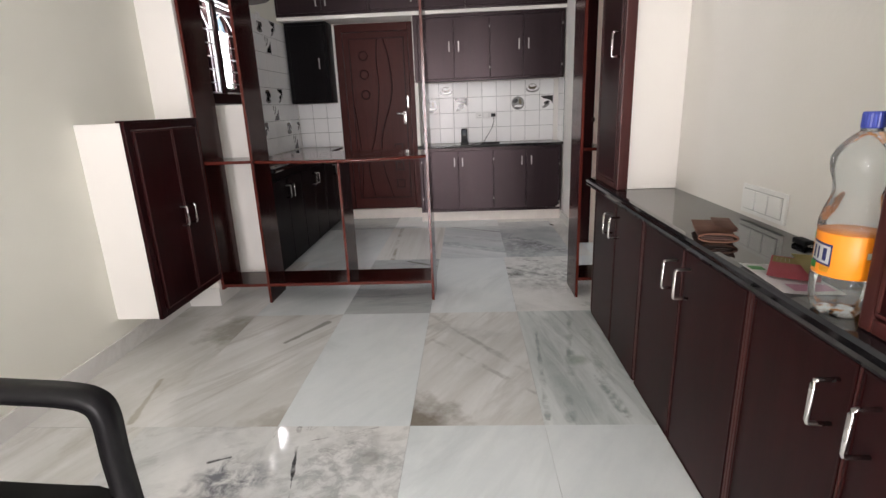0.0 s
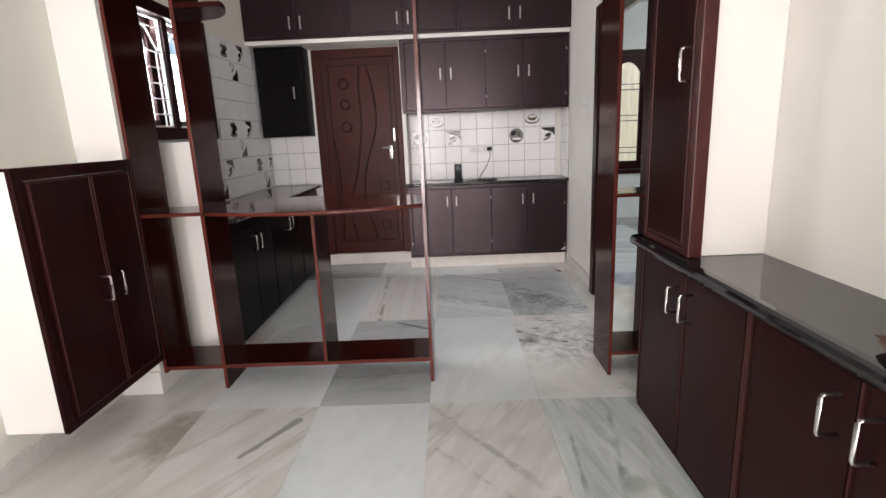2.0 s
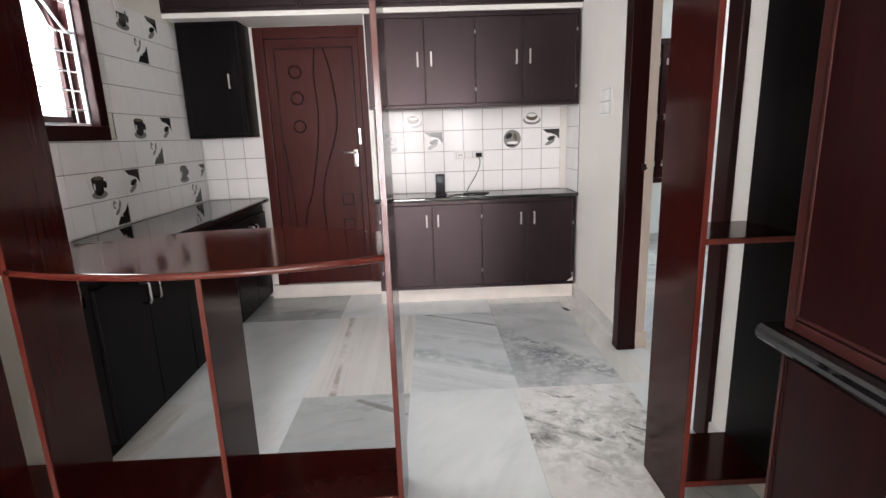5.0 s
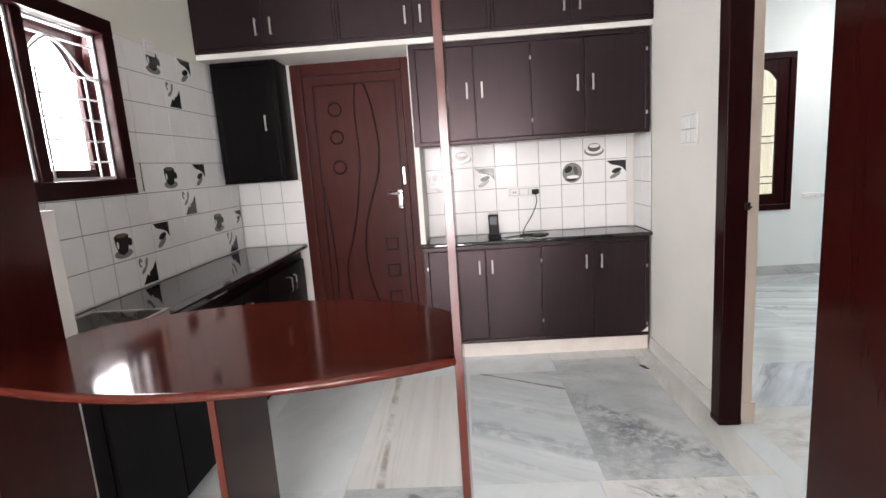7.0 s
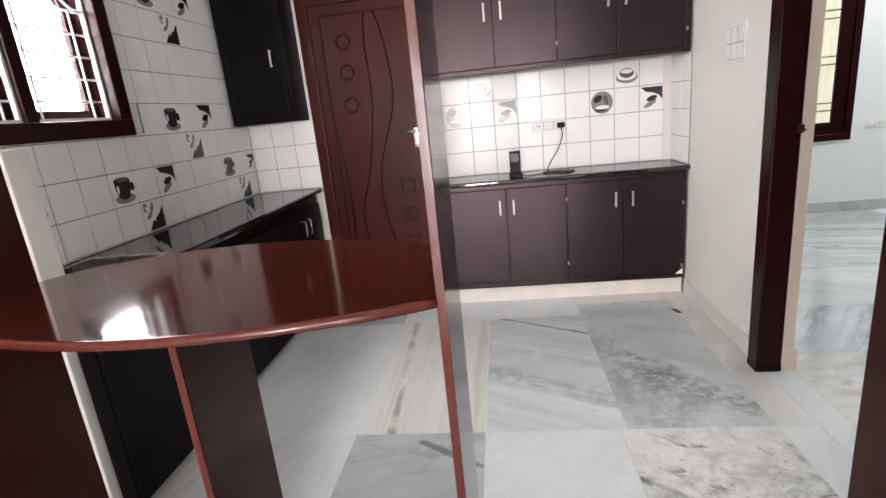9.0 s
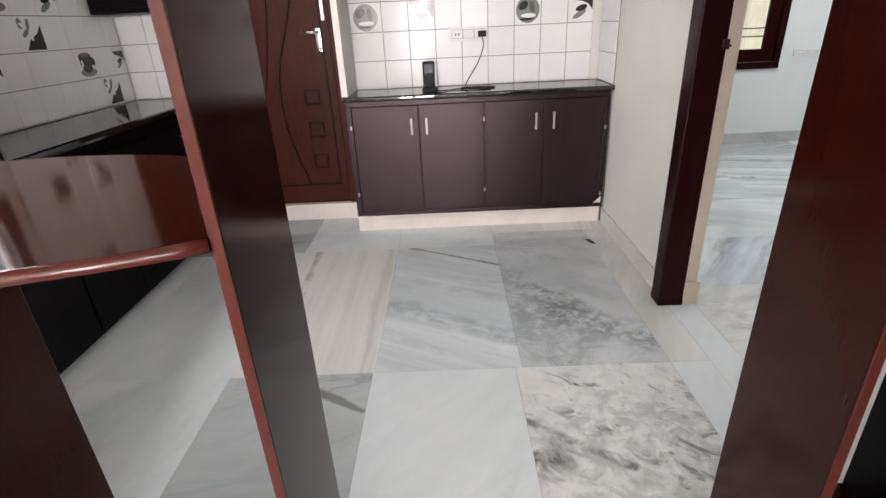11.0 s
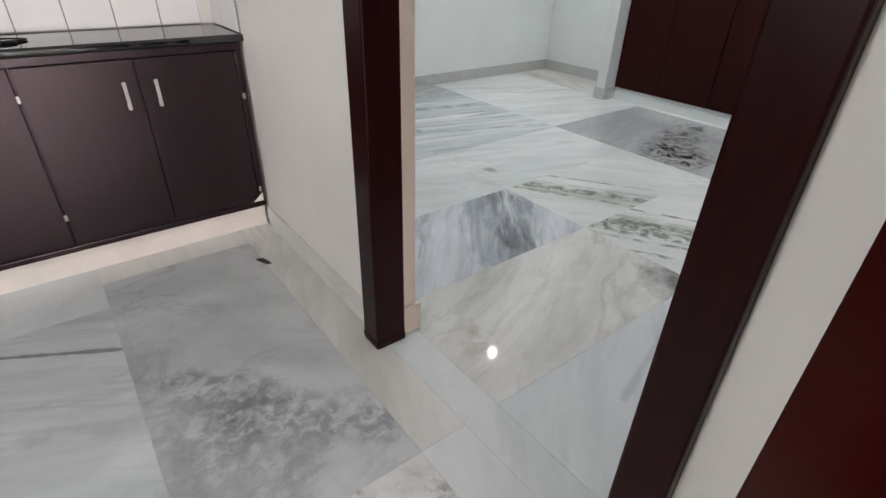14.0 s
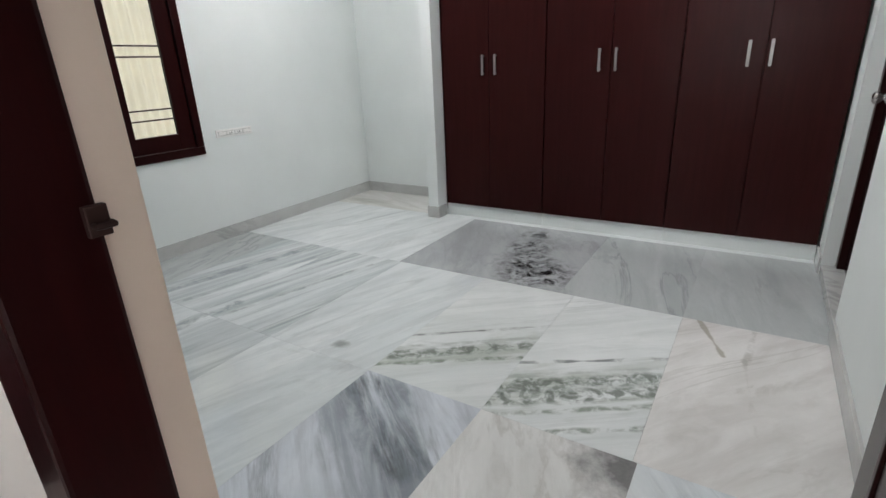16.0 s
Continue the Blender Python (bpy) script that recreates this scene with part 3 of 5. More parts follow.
structure("wall_bedroom_north", [(XE, 1.96, 7.6, 7.75, 0, CEILZ), (3.15, 5.06, 7.6, 7.75, 0, CEILZ), (1.96, 3.15, 7.6, 7.75, 0, 0.73), (1.96, 3.15, 7.6, 7.75, 2.26, CEILZ)],
          WALL_BED, "cool white bedroom wall with shuttered window opening", "wall")
structure("wall_bedroom_stub", [(4.44, 5.06, 6.31, 6.41, 0, CEILZ)], WALL_BED, "thin white wall end beside the wardrobe", "wall", 0.003)
structure("wall_bedroom_lining", [(XE, XE + 0.007, 4.70, 7.6, 0, CEILZ), (XE, XE + 0.007, 3.59, 3.69, 0, CEILZ)], WALL_BED, "cool white bedroom wall paint beside the doorway", "wall")
structure("loft_slab", [(XL, XR, 5.64, YB, 2.2, 2.236)], WALL, "cream plastered loft slab under the high cabinets", "slab", 0.004)

# skirting
SK = 0.10
structure("baseboard_living", [(XL, XL + 0.012, -3.9, 3.2, 0, SK), (XL, -1.738, 3.188, 3.2, 0, SK + 0.03)], M_SKIRT_PALE, "pale marble skirting along the living room wall", "skirting", 0.002)
structure("baseboard_kitchen", [(XR - 0.012, XR, 4.69, 5.66, 0, SK), (XR - 0.012, XR, 2.99, 3.225, 0, SK), (XR - 0.012, XR, 3.51, 3.64, 0, SK)], M_SKIRT_PALE, "pale marble skirting along the kitchen wall", "skirting", 0.002)
structure("baseboard_bedroom", [(XE + 0.007, 5.06, 7.588, 7.6, 0, SK), (5.048, 5.06, 6.41, 7.588, 0, SK), (XE + 0.007, 3.52, 3.59, 3.602, 0, SK), (4.37, 4.58, 3.59, 3.602, 0, SK),
                                (4.43, 4.44, 6.30, 6.42, 0, SK), (4.44, 4.56, 6.298, 6.31, 0, SK), (4.44, 5.048, 6.41, 6.422, 0, SK)], M_SKIRT, "grey marble skirting round the bedroom", "skirting", 0.002)
structure("trim_threshold", [(-1.5, -0.552, 5.935, 6.03, 0, 0.113)], PLINTH, "cream painted step under the kitchen door", "threshold", 0.004)
structure("trim_bath_threshold", [(3.52, 4.37, 3.44, 3.588, 0.001, 0.06)], M_SKIRT, "grey marble step in the bathroom doorway", "threshold", 0.003)


def door_frame(name, rows, material, label):
    t = thing(name, (rows[0][0], rows[0][2], 0), label, "door frame", "", "structure")
    for part_name, row in zip(("jamb", "jamb", "head"), rows):
        boxes(part_name, [row], material, t, "", 0.006)
    return t


bed_frame = door_frame("door_frame_bedroom", [(1.0, 1.11, 4.60, 4.69, 0, 2.19), (1.02, 1.11, 3.64, 3.737, 0, 2.19), (1.0, 1.11, 3.737, 4.60, 2.10, 2.19)], FRAMEWOOD,
                       "dark polished wooden frame of the bedroom doorway")
structure("trim_door_reveal", [(1.1115, XE + 0.004, 4.629, 4.6345, 0, 2.115), (1.1115, XE + 0.017, 4.617, 4.6285, 0, 0.11)], REVEAL_LIT, "peach painted reveal beside the bedroom door frame, its colour brightened as if lit", "trim", 0.001)
boxes("jamb_foot", [(0.997, 1.113, 4.597, 4.693, 0.0, 0.035)], FRAMEWOOD, bed_frame, "worn foot of the jamb", 0.010)
bm = bmesh.new()
box(bm, 1.092, 1.116, 4.592, 4.602, 1.10, 1.135, 0.002)
tube(bm, [(1.098, 4.594, 1.113), (1.098, 4.585, 1.113), (1.116, 4.585, 1.113), (1.116, 4.594, 1.113)], 0.004)
part("strike_plate", bm, COPPER, bed_frame, "worn brass latch plate")


def spline(pts, steps=8):
    out = []
    for i in range(len(pts) - 1):
        p0, p1, p2, p3 = (Vector(pts[max(0, min(len(pts) - 1, i + k))]) for k in (-1, 0, 1, 2))
        for s in range(steps):
            t = s / steps
            out.append(0.5 * (2 * p1 + (p2 - p0) * t + (2 * p0 - 5 * p1 + 4 * p2 - p3) * t * t + (3 * p1 - p0 - 3 * p2 + p3) * t ** 3))
    return out + [Vector(pts[-1])]


def ring(cx, z, r, y, n=24):
    return [(cx + r * math.cos(2 * math.pi * k / n), y, z + r * math.sin(2 * math.pi * k / n)) for k in range(n)]


# kitchen door with embossed curves
main_frame = door_frame("door_frame_kitchen", [(-1.45, -1.37, 5.955, 6.05, 0.113, 2.19), (-0.635, -0.555, 5.955, 6.05, 0.113, 2.19), (-1.37, -0.635, 5.955, 6.05, 2.105, 2.19)], DOORWOOD,
                        "reddish brown wooden frame of the kitchen door")
door = thing("door_1", (-1.0, 5.99, 0.113), "closed reddish brown wooden door with embossed curves", "door", "", "structure")
leaf = boxes("leaf", [(-1.367, -0.638, 5.972, 6.01, 0.117, 2.102)], DOORWOOD, door, "", 0.003)
FACE = 5.972
for pts in ([(-0.985, FACE, 2.03), (-1.005, FACE, 1.83), (-0.998, FACE, 1.454), (-1.073, FACE, 0.986), (-1.17, FACE, 0.637), (-1.12, FACE, 0.25)],
            [(-0.92, FACE, 2.03), (-0.868, FACE, 1.82), (-0.85, FACE, 1.444), (-0.99, FACE, 0.982), (-0.996, FACE, 0.626), (-0.90, FACE, 0.25)],
            [(-1.29, FACE, 1.30), (-1.26, FACE, 0.95), (-1.25, FACE, 0.6), (-1.28, FACE, 0.25)]):
    bm = bmesh.new()
    tube(bm, spline(pts), 0.007, 6)
    part("curved_bead", bm, FRAMEWOOD, leaf, "dark curved moulding", True)
for z in (1.857, 1.656, 1.435):
    bm = bmesh.new()
    tube(bm, ring(-1.15, z, 0.047, FACE), 0.007, 6, True)
    part("ring_bead", bm, FRAMEWOOD, leaf, "dark ring moulding", True)
for z in (0.83, 0.62, 0.41):
    bm = bmesh.new()
    for a, b, c, d in rim_rows(-0.855, -0.755, z - 0.05, z + 0.05, 0.013):
        box(bm, a, b, FACE - 0.006, FACE + 0.004, c, d, 0.002)
    part("square_bead", bm, FRAMEWOOD, leaf, "dark square moulding")
bm = bmesh.new()
for a, b, c, d in rim_rows(-1.305, -0.685, 0.24, 2.04, 0.012):
    box(bm, a, b, FACE - 0.006, FACE + 0.004, c, d, 0.002)
part("border_bead", bm, FRAMEWOOD, leaf, "dark rectangular border moulding")
bm = bmesh.new()
box(bm, -0.728, -0.690, FACE - 0.006, FACE, 1.10, 1.24, 0.002)
tube(bm, [(-0.709, FACE, 1.215), (-0.709, FACE - 0.045, 1.215), (-0.73, FACE - 0.05, 1.217), (-0.80, FACE - 0.05, 1.22)], 0.008)
tube(bm, [(-0.722, FACE - 0.008, 1.125), (-0.722, FACE - 0.03, 1.118), (-0.70, FACE - 0.03, 1.118), (-0.70, FACE - 0.008, 1.125)], 0.004)
part("lever_handle", bm, CHROME, door, "steel lever handle on a plate", True)
boxes("bolt", [(-0.678, -0.658, FACE - 0.012, FACE, 1.28, 1.41), (-0.674, -0.662, FACE - 0.02, FACE - 0.01, 1.33, 1.35)], CHROME, door, "upright steel bolt", 0.002)

# bedroom door, opened flat against the bedroom wall side
bdoor = thing("door_2", (1.20, 3.735, 0), "open dark wooden bedroom door with a tower bolt", "door", "", "structure")
leaf2 = boxes("leaf", [(1.205, 2.04, 3.70, 3.735, 0.012, 2.09)], DARKDOOR, bdoor, "", 0.003)
for z0, z1 in ((0.15, 0.95), (1.1, 1.95)):
    bm = bmesh.new()
    for a, b, c, d in rim_rows(1.33, 1.92, z0, z1, 0.02):
        box(bm, a, b, 3.731, 3.741, c, d, 0.003)
    part("panel_bead", bm, FRAMEWOOD, leaf2, "dark rectangular moulding")
boxes("bolt", [(1.995, 2.025, 3.735, 3.743, 0.12, 0.25), (2.004, 2.016, 3.743, 3.757, 0.05, 0.27), (1.99, 2.03, 3.741, 3.785, 0.20, 0.235)], RUBBER, bdoor, "small blackened tower bolt", 0.002)

bdoor.rotation_euler = (0, 0, radians(-1.3))

# dark bathroom door in the recess
bath = thing("door_3", (3.945, 3.47, 0.06), "closed dark wooden bathroom door in a recess", "door", "", "structure")
boxes("jamb", [(3.525, 3.58, 3.445, 3.52, 0.062, 2.1)], FRAMEWOOD, bath, "", 0.004)
boxes("jamb", [(4.31, 4.365, 3.445, 3.52, 0.062, 2.1)], FRAMEWOOD, bath, "", 0.004)
bleaf = boxes("leaf", [(3.582, 4.308, 3.45, 3.485, 0.066, 2.098)], DARKDOOR, bath, "", 0.003)
bm = bmesh.new()
tube(bm, [(4.19, 3.485 + d, 1.02) for d in (0.0, 0.015, 0.03, 0.045, 0.065, 0.075)], 0.02, 16, False, [0.034, 0.032, 0.013, 0.026, 0.030, 0.017])
part("knob", bm, CHROME, bath, "round satin steel knob", True)


# ---- windows ----
def shutter(name, parent, plane, out, u0, u1, z0, z1, stile, axis, arch=0.14):
    """A wooden shutter with an arched glass light. plane: its inner face; out: the way outwards, +1 or -1."""
    th = 0.032 * out
    holder_rows = [(u0, u0 + stile, z0, z1), (u1 - stile, u1, z0, z1), (u0 + stile, u1 - stile, z0, z0 + stile)]
    rows = [(plane, plane + th, a, b, c, d) if axis == "x" else (a, b, plane, plane + th, c, d) for a, b, c, d in holder_rows]
    bm = bmesh.new()
    for r in rows:
        box(bm, *r, 0.004)
    a, b, n = u0 + stile, u1 - stile, 16
    curve = []
    for i in range(n + 1):
        s = 2 * i / n - 1
        curve.append((a + (b - a) * i / n, z1 - stile * 0.8 - arch * (abs(s) ** 2.2)))
    prism(bm, [(b, z1), (a, z1)] + curve, axis, plane + 0.002 * out, plane + th - 0.002 * out)
    sh = part(name, bm, FRAMEWOOD, parent)
    bm = bmesh.new()
    g = plane + 0.5 * th
    box(bm, *((g, g + 0.004 * out, a - 0.008, b + 0.008, z0 + stile - 0.008, z1 - 0.03) if axis == "x" else (a - 0.008, b + 0.008, g, g + 0.004 * out, z0 + stile - 0.008, z1 - 0.03)))
    pane = part("pane", bm, GLASS, sh)
    pane.visible_shadow = False
    return sh


kwin = thing("window_1", (-1.96, 4.29, 1.37), "dark wooden kitchen window with white steel grille", "window", "", "structure")
bm = bmesh.new()
for a, b, c, d in rim_rows(3.82, 4.765, 1.365, 2.22, 0.078):
    box(bm, -2.075, -1.935, a, b, c, d, 0.006)
part("window_frame", bm, FRAMEWOOD, kwin)
boxes("mullion", [(-2.075, -1.965, 4.205, 4.262, 1.443, 2.142)], FRAMEWOOD, kwin, "", 0.005)
shutter("shutter", kwin, -2.05, -1, 3.90, 4.203, 1.446, 2.138, 0.05, "x", 0.10)
shutter("shutter", kwin, -2.05, -1, 4.264, 4.685, 1.446, 2.138, 0.05, "x", 0.16)
for a, b in ((3.90, 4.203), (4.264, 4.685)):
    bm = bmesh.new()
    for p, q, r, s in rim_rows(a, b, 1.447, 2.138, 0.012):
        box(bm, -2.005, -1.985, p, q, r, s)
    for k in range(6):
        z = 1.53 + 0.098 * k if k < 5 else 2.075
        tube(bm, [(-1.995, a, z), (-1.995, b, z)], 0.005, 6)
    for f in (0.12, 0.8):
        tube(bm, [(-2.0, a + f * (b - a), 1.45), (-2.0, a + f * (b - a), 1.93)], 0.005, 6)
    arc = [(-1.992, a + (b - a) * i / 14, 1.93 + 0.14 * math.sin(math.pi * min(1, (i + 2) / 14)) ** 1.5) for i in range(15)]
    tube(bm, arc, 0.007, 6)
    part("grille", bm, GRILLE, kwin, "white painted steel grille")
tagged(boxes("backdrop_kitchen", [(-3.3, -3.28, 2.2, 6.6, 0.2, 3.6)], SKY_GLOW), "hazy white daylight outside the kitchen window", "backdrop", "", "structure")

bwin = thing("window_2", (2.56, 7.6, 0.70), "dark wooden bedroom window with arched panes", "window", "", "structure")
bm = bmesh.new()
for a, b, c, d in rim_rows(1.93, 3.18, 0.70, 2.29, 0.06):
    box(bm, a, b, 7.58, 7.70, c, d, 0.006)
part("window_frame", bm, FRAMEWOOD, bwin)
boxes("mullion", [(2.535, 2.585, 7.585, 7.69, 0.76, 2.23)], FRAMEWOOD, bwin, "", 0.005)
for a, b in ((1.99, 2.534), (2.586, 3.12)):
    shutter("shutter", bwin, 7.60, 1, a, b, 0.762, 2.228, 0.112, "y", 0.12)
    bm = bmesh.new()
    for z in (0.98, 1.05, 1.4, 1.47, 1.8, 1.87):
        tube(bm, [(a, 7.67, z), (b, 7.67, z)], 0.006, 6)
    part("grille", bm, FRAMEWOOD, bwin, "dark horizontal grille bars")
for u, z in ((2.60, 0.93), (2.60, 1.45), (2.60, 2.05), (2.51, 0.93), (2.51, 1.45), (2.51, 2.05)):
    boxes("hinge", [(u - 0.01, u + 0.01, 7.588, 7.60, z - 0.035, z + 0.035)], CHROME, bwin, "small steel hinge", 0.002)
# corrugated sheet fence behind the bedroom window
bm = bmesh.new()
n = 420
front = [bm.verts.new((-0.6 + 7.4 * i / n, 10.3 + 0.022 * math.sin(i * 0.9), z)) for z in (-0.1, 3.4) for i in range(n + 1)]
for i in range(n):
    bm.faces.new((front[i], front[i + 1], front[n + 2 + i], front[n + 1 + i]))
bmesh.ops.solidify(bm, geom=bm.faces[:], thickness=0.004)
tagged(part("sheet_fence", bm, SHEET), "cream corrugated metal sheet fence outside the bedroom", "fence", "", "structure")
structure("ground", [(-400, 400, -400, 400, -0.14, -0.1)], GROUT, "grey bare ground outside the house", "ground")

# ---- living room ----


def cab_door(parent, axis, face, u0, u1, z0, z1, mat, lip, lipmat, th=0.018, out=-1):
    """A flat cabinet door with a thin raised lip round its edge. axis: the way it faces along; out: -1 or +1."""
    def row(a, b, c, d, o0, o1):
        return (face + out * o0, face + out * o1, a, b, c, d) if axis == "x" else (a, b, face + out * o0, face + out * o1, c, d)
    d = boxes("door", [row(u0, u1, z0, z1, 0, th)], mat, parent, "", 0.003)
    if lip:
        bm = bmesh.new()
        for a, b, c, e in rim_rows(u0 + 0.004, u1 - 0.004, z0 + 0.004, z1 - 0.004, lip):
            box(bm, *row(a, b, c, e, th - 0.001, th + 0.003), 0.001)
        part("edge_lip", bm, lipmat, d, "worn reddish raised edge")
    return d


def base_pair(y0, mid, y1):
    """A two-door base cabinet of the living room run; doors face -x."""
    t = thing("base_cabinet", (0.86, (y0 + y1) / 2, 0), "maroon laminate base cabinet with two closed doors", "cabinet", "living room base cabinets")
    boxes("body", [(0.734, XW - 0.002, y0 + 0.001, y1 - 0.001, 0.075, 0.816)], MAROON, t)
    boxes("plinth", [(0.755, XW - 0.012, y0 + 0.001, y1 - 0.001, 0, 0.075)], PLINTH, t, "cream painted plinth")
    for a, b, h in ((y0 + 0.014, mid - 0.002, mid - 0.054), (mid + 0.002, y1 - 0.014, mid + 0.048)):
        d = cab_door(t, "x", 0.734, a, b, 0.055, 0.795, MAROON, 0.006, MAROON)
        u_handle(0.716, h, 0.637, 0.737, "-x", d, 0.049)
    for y in (y0 + 0.0065, y1 - 0.0065):
        boxes("stile", [(0.714, 0.734, y - 0.0055, y + 0.0055, 0.075, 0.808)], STILE, t, "worn reddish edge stile", 0.002)
    boxes("centre_stile", [(0.712, 0.7165, mid - 0.004, mid + 0.001, 0.09, 0.79)], STILE, t, "worn reddish door edge", 0.001)
    return t


for row in ((2.045, 2.438, 2.85), (1.235, 1.646, 2.045), (0.455, 0.862, 1.235), (-0.35, 0.06, 0.455), (-1.17, -0.76, -0.35)):
    base_pair(*row)


def counter(label, at, slabs, nosing, axis, a, b):
    """A granite counter: flat slabs and one rounded front edge."""
    t = thing("granite_counter", at, label, "counter")
    for row in slabs:
        boxes("slab", [row], GRANITE, t)
    bm = bmesh.new()
    prism(bm, nosing, axis, a, b)
    part("rounded_edge", bm, GRANITE, t, "rounded polished front edge")


counter("polished black granite counter on the maroon cabinets", (0.83, 0.65, 0.818), [(0.696, XW - 0.001, -1.59, 2.885, 0.818, 0.860)],
        [(0.696, 0.816), (0.683, 0.816), (0.674, 0.820), (0.668, 0.829), (0.667, 0.840), (0.671, 0.851), (0.680, 0.858), (0.696, 0.860)], "y", -1.59, 2.885)


def tall_front(y0, y1, label):
    """The door and frame of a tall cabinet set in a plaster column; faces -x."""
    t = thing("tall_cabinet", (0.73, (y0 + y1) / 2, TOP), label, "cabinet", "tall cabinets on the counter")
    boxes("frame", [(0.708, 0.757, y0, y0 + 0.045, TOP + 0.001, CEILZ - 0.01), (0.708, 0.757, y1 - 0.03, y1, TOP + 0.001, CEILZ - 0.01), (0.708, 0.757, y0 + 0.045, y1 - 0.03, TOP + 0.001, TOP + 0.03)], STILE, t, "", 0.004)
    d = cab_door(t, "x", 0.726, y0 + 0.047, y1 - 0.032, TOP + 0.034, 2.1, MAROON, 0.007, STILE)
    u_handle(0.708, y0 + 0.062, 1.468, 1.575, "-x", d, 0.04)
    cab_door(t, "x", 0.726, y0 + 0.047, y1 - 0.032, 2.105, CEILZ - 0.02, MAROON, 0.007, STILE)


tall_front(2.426, 2.845, "tall maroon laminate cabinet set in a plaster column")
tall_front(0.0, 0.885, "wide tall maroon laminate cabinet near the chair")

# low white box cabinet hung on the left wall
wb = thing("wall_box_cabinet", (-1.84, 2.85, 0.205), "white plaster box cabinet with two maroon doors", "cabinet")
boxes("body", [(XL + 0.001, -1.725, 2.5, 3.199, 0.205, 1.258)], WALL, wb, "cream painted plaster box", 0.004)
boxes("frame", [(-1.728, -1.705, 2.497, 2.545, 0.2, 1.262), (-1.728, -1.705, 3.165, 3.198, 0.2, 1.262), (-1.728, -1.705, 2.545, 3.165, 1.222, 1.262), (-1.728, -1.705, 2.545, 3.165, 0.2, 0.235)], MAROON, wb, "", 0.004)
boxes("top_board", [(XL + 0.22, -1.700, 2.5, 3.199, 1.2585, 1.270)], MAROON, wb, "", 0.003)
for a, b, h in ((2.548, 2.885, 2.835), (2.89, 3.162, 2.925)):
    d = cab_door(wb, "x", -1.715, a, b, 0.24, 1.218, MAROON, 0.006, STILE, out=1)
    u_handle(-1.697, h, 0.66, 0.77, "+x", d)

# room divider with shelves and the oval breakfast table
div = thing("divider_shelf", (-0.98, 3.36, 0), "polished maroon room divider with open shelves", "shelf unit", "room dividers")


def plank(parent, x0, x1, y0, y1, z0, z1, mat=None):
    p = boxes("upright", [(x0, x1, y0 + 0.002, y1, z0, z1)], mat or SHELF, parent, "", 0.002)
    boxes("edge_band", [(x0 + 0.001, x1 - 0.001, y0 - 0.001, y0 + 0.0025, z0, z1)], MAROON_EDGE, p, "reddish brown edge band")
    return p


def shelf(parent, x0, x1, y0, y1, z0, z1, mat=None):
    p = boxes("shelf", [(x0, x1, y0 + 0.002, y1, z0, z1)], mat or SHELF, parent, "", 0.002)
    boxes("edge_band", [(x0, x1, y0 - 0.001, y0 + 0.0025, z0 + 0.001, z1 - 0.001)], MAROON_EDGE, p, "reddish brown edge band")
    return p


DY0, DY1 = 3.228, 3.505
plank(div, -1.737, -1.718, DY0, DY1, 0.105, CEILZ - 0.002)
plank(div, -1.410, -1.391, DY0, DY1, 0.0, CEILZ - 0.002)
plank(div, -0.270, -0.251, DY0, DY1, 0.0, CEILZ - 0.002)
plank(div, -0.846, -0.828, DY0, DY1, 0.142, 0.967)
shelf(div, -1.717, -1.411, DY0, DY1, 0.968, 0.988)
shelf(div, -1.717, -1.411, DY0, DY1, 0.120, 0.142)
shelf(div, -1.390, -0.271, DY0, DY1, 0.120, 0.142)
# bowed table board
bm = bmesh.new()
front, back = [], []
for i in range(33):
    s = i / 32
    x = -1.390 + s * (1.390 - 0.271)
    w = math.sin(math.pi * s)
    front.append((x, 3.228 - 0.125 * w ** 0.85))
    back.append((x, 3.53 + 0.255 * w ** 0.6))
prism(bm, front + back[::-1], "z", 0.968, 0.989)
board = part("table_board", bm, TABLE, div, "bowed glossy reddish breakfast board")
bm = bmesh.new()
tube(bm, [(x, y - 0.001, 0.978) for x, y in front], 0.0112, 8)
part("edge_band", bm, MAROON_EDGE, board, "reddish brown rounded edge", True)
for x in (-1.390,):
    bm = bmesh.new()
    prism(bm, [(x, DY0)] + [(x + 0.22 * math.cos(math.pi / 2 * k / 10), DY0 + 0.27 * math.sin(math.pi / 2 * k / 10)) for k in range(11)], "z", 1.955, 1.978)
    part("corner_shelf", bm, SHELF, div, "rounded corner shelf")

divr = thing("divider_shelf", (0.87, 3.36, 0), "narrow polished maroon divider with open shelves by the wall", "shelf unit", "room dividers")
plank(divr, 0.702, 0.721, DY0, DY1 + 0.008, 0.0, CEILZ - 0.002)
plank(divr, 1.020, XR - 0.001, DY0, DY1, 0.105, CEILZ - 0.002, EBONY)
shelf(divr, 0.722, 1.019, DY0, DY1, 0.977, 0.997)
shelf(divr, 0.722, 1.019, DY0, DY1, 0.118, 0.140)

# ---- kitchen ----
base = thing("kitchen_base_cabinet", (0.24, 5.83, 0), "espresso laminate base cabinet with four closed doors", "cabinet", "kitchen end cabinets")
boxes("body", [(-0.54, 1.03, 5.675, 5.998, 0.115, 0.829)], ESPRESSO, base)
boxes("plinth", [(-0.545, 1.03, 5.69, 5.998, 0, 0.114)], PLINTH, base, "cream painted plinth")
boxes("rail", [(-0.54, 1.03, 5.655, 5.675, 0.80, 0.829), (-0.54, 1.03, 5.655, 5.675, 0.112, 0.135), (-0.54, -0.505, 5.655, 5.675, 0.135, 0.80), (1.005, 1.03, 5.655, 5.675, 0.135, 0.80)], ESPRESSO, base, "", 0.003)
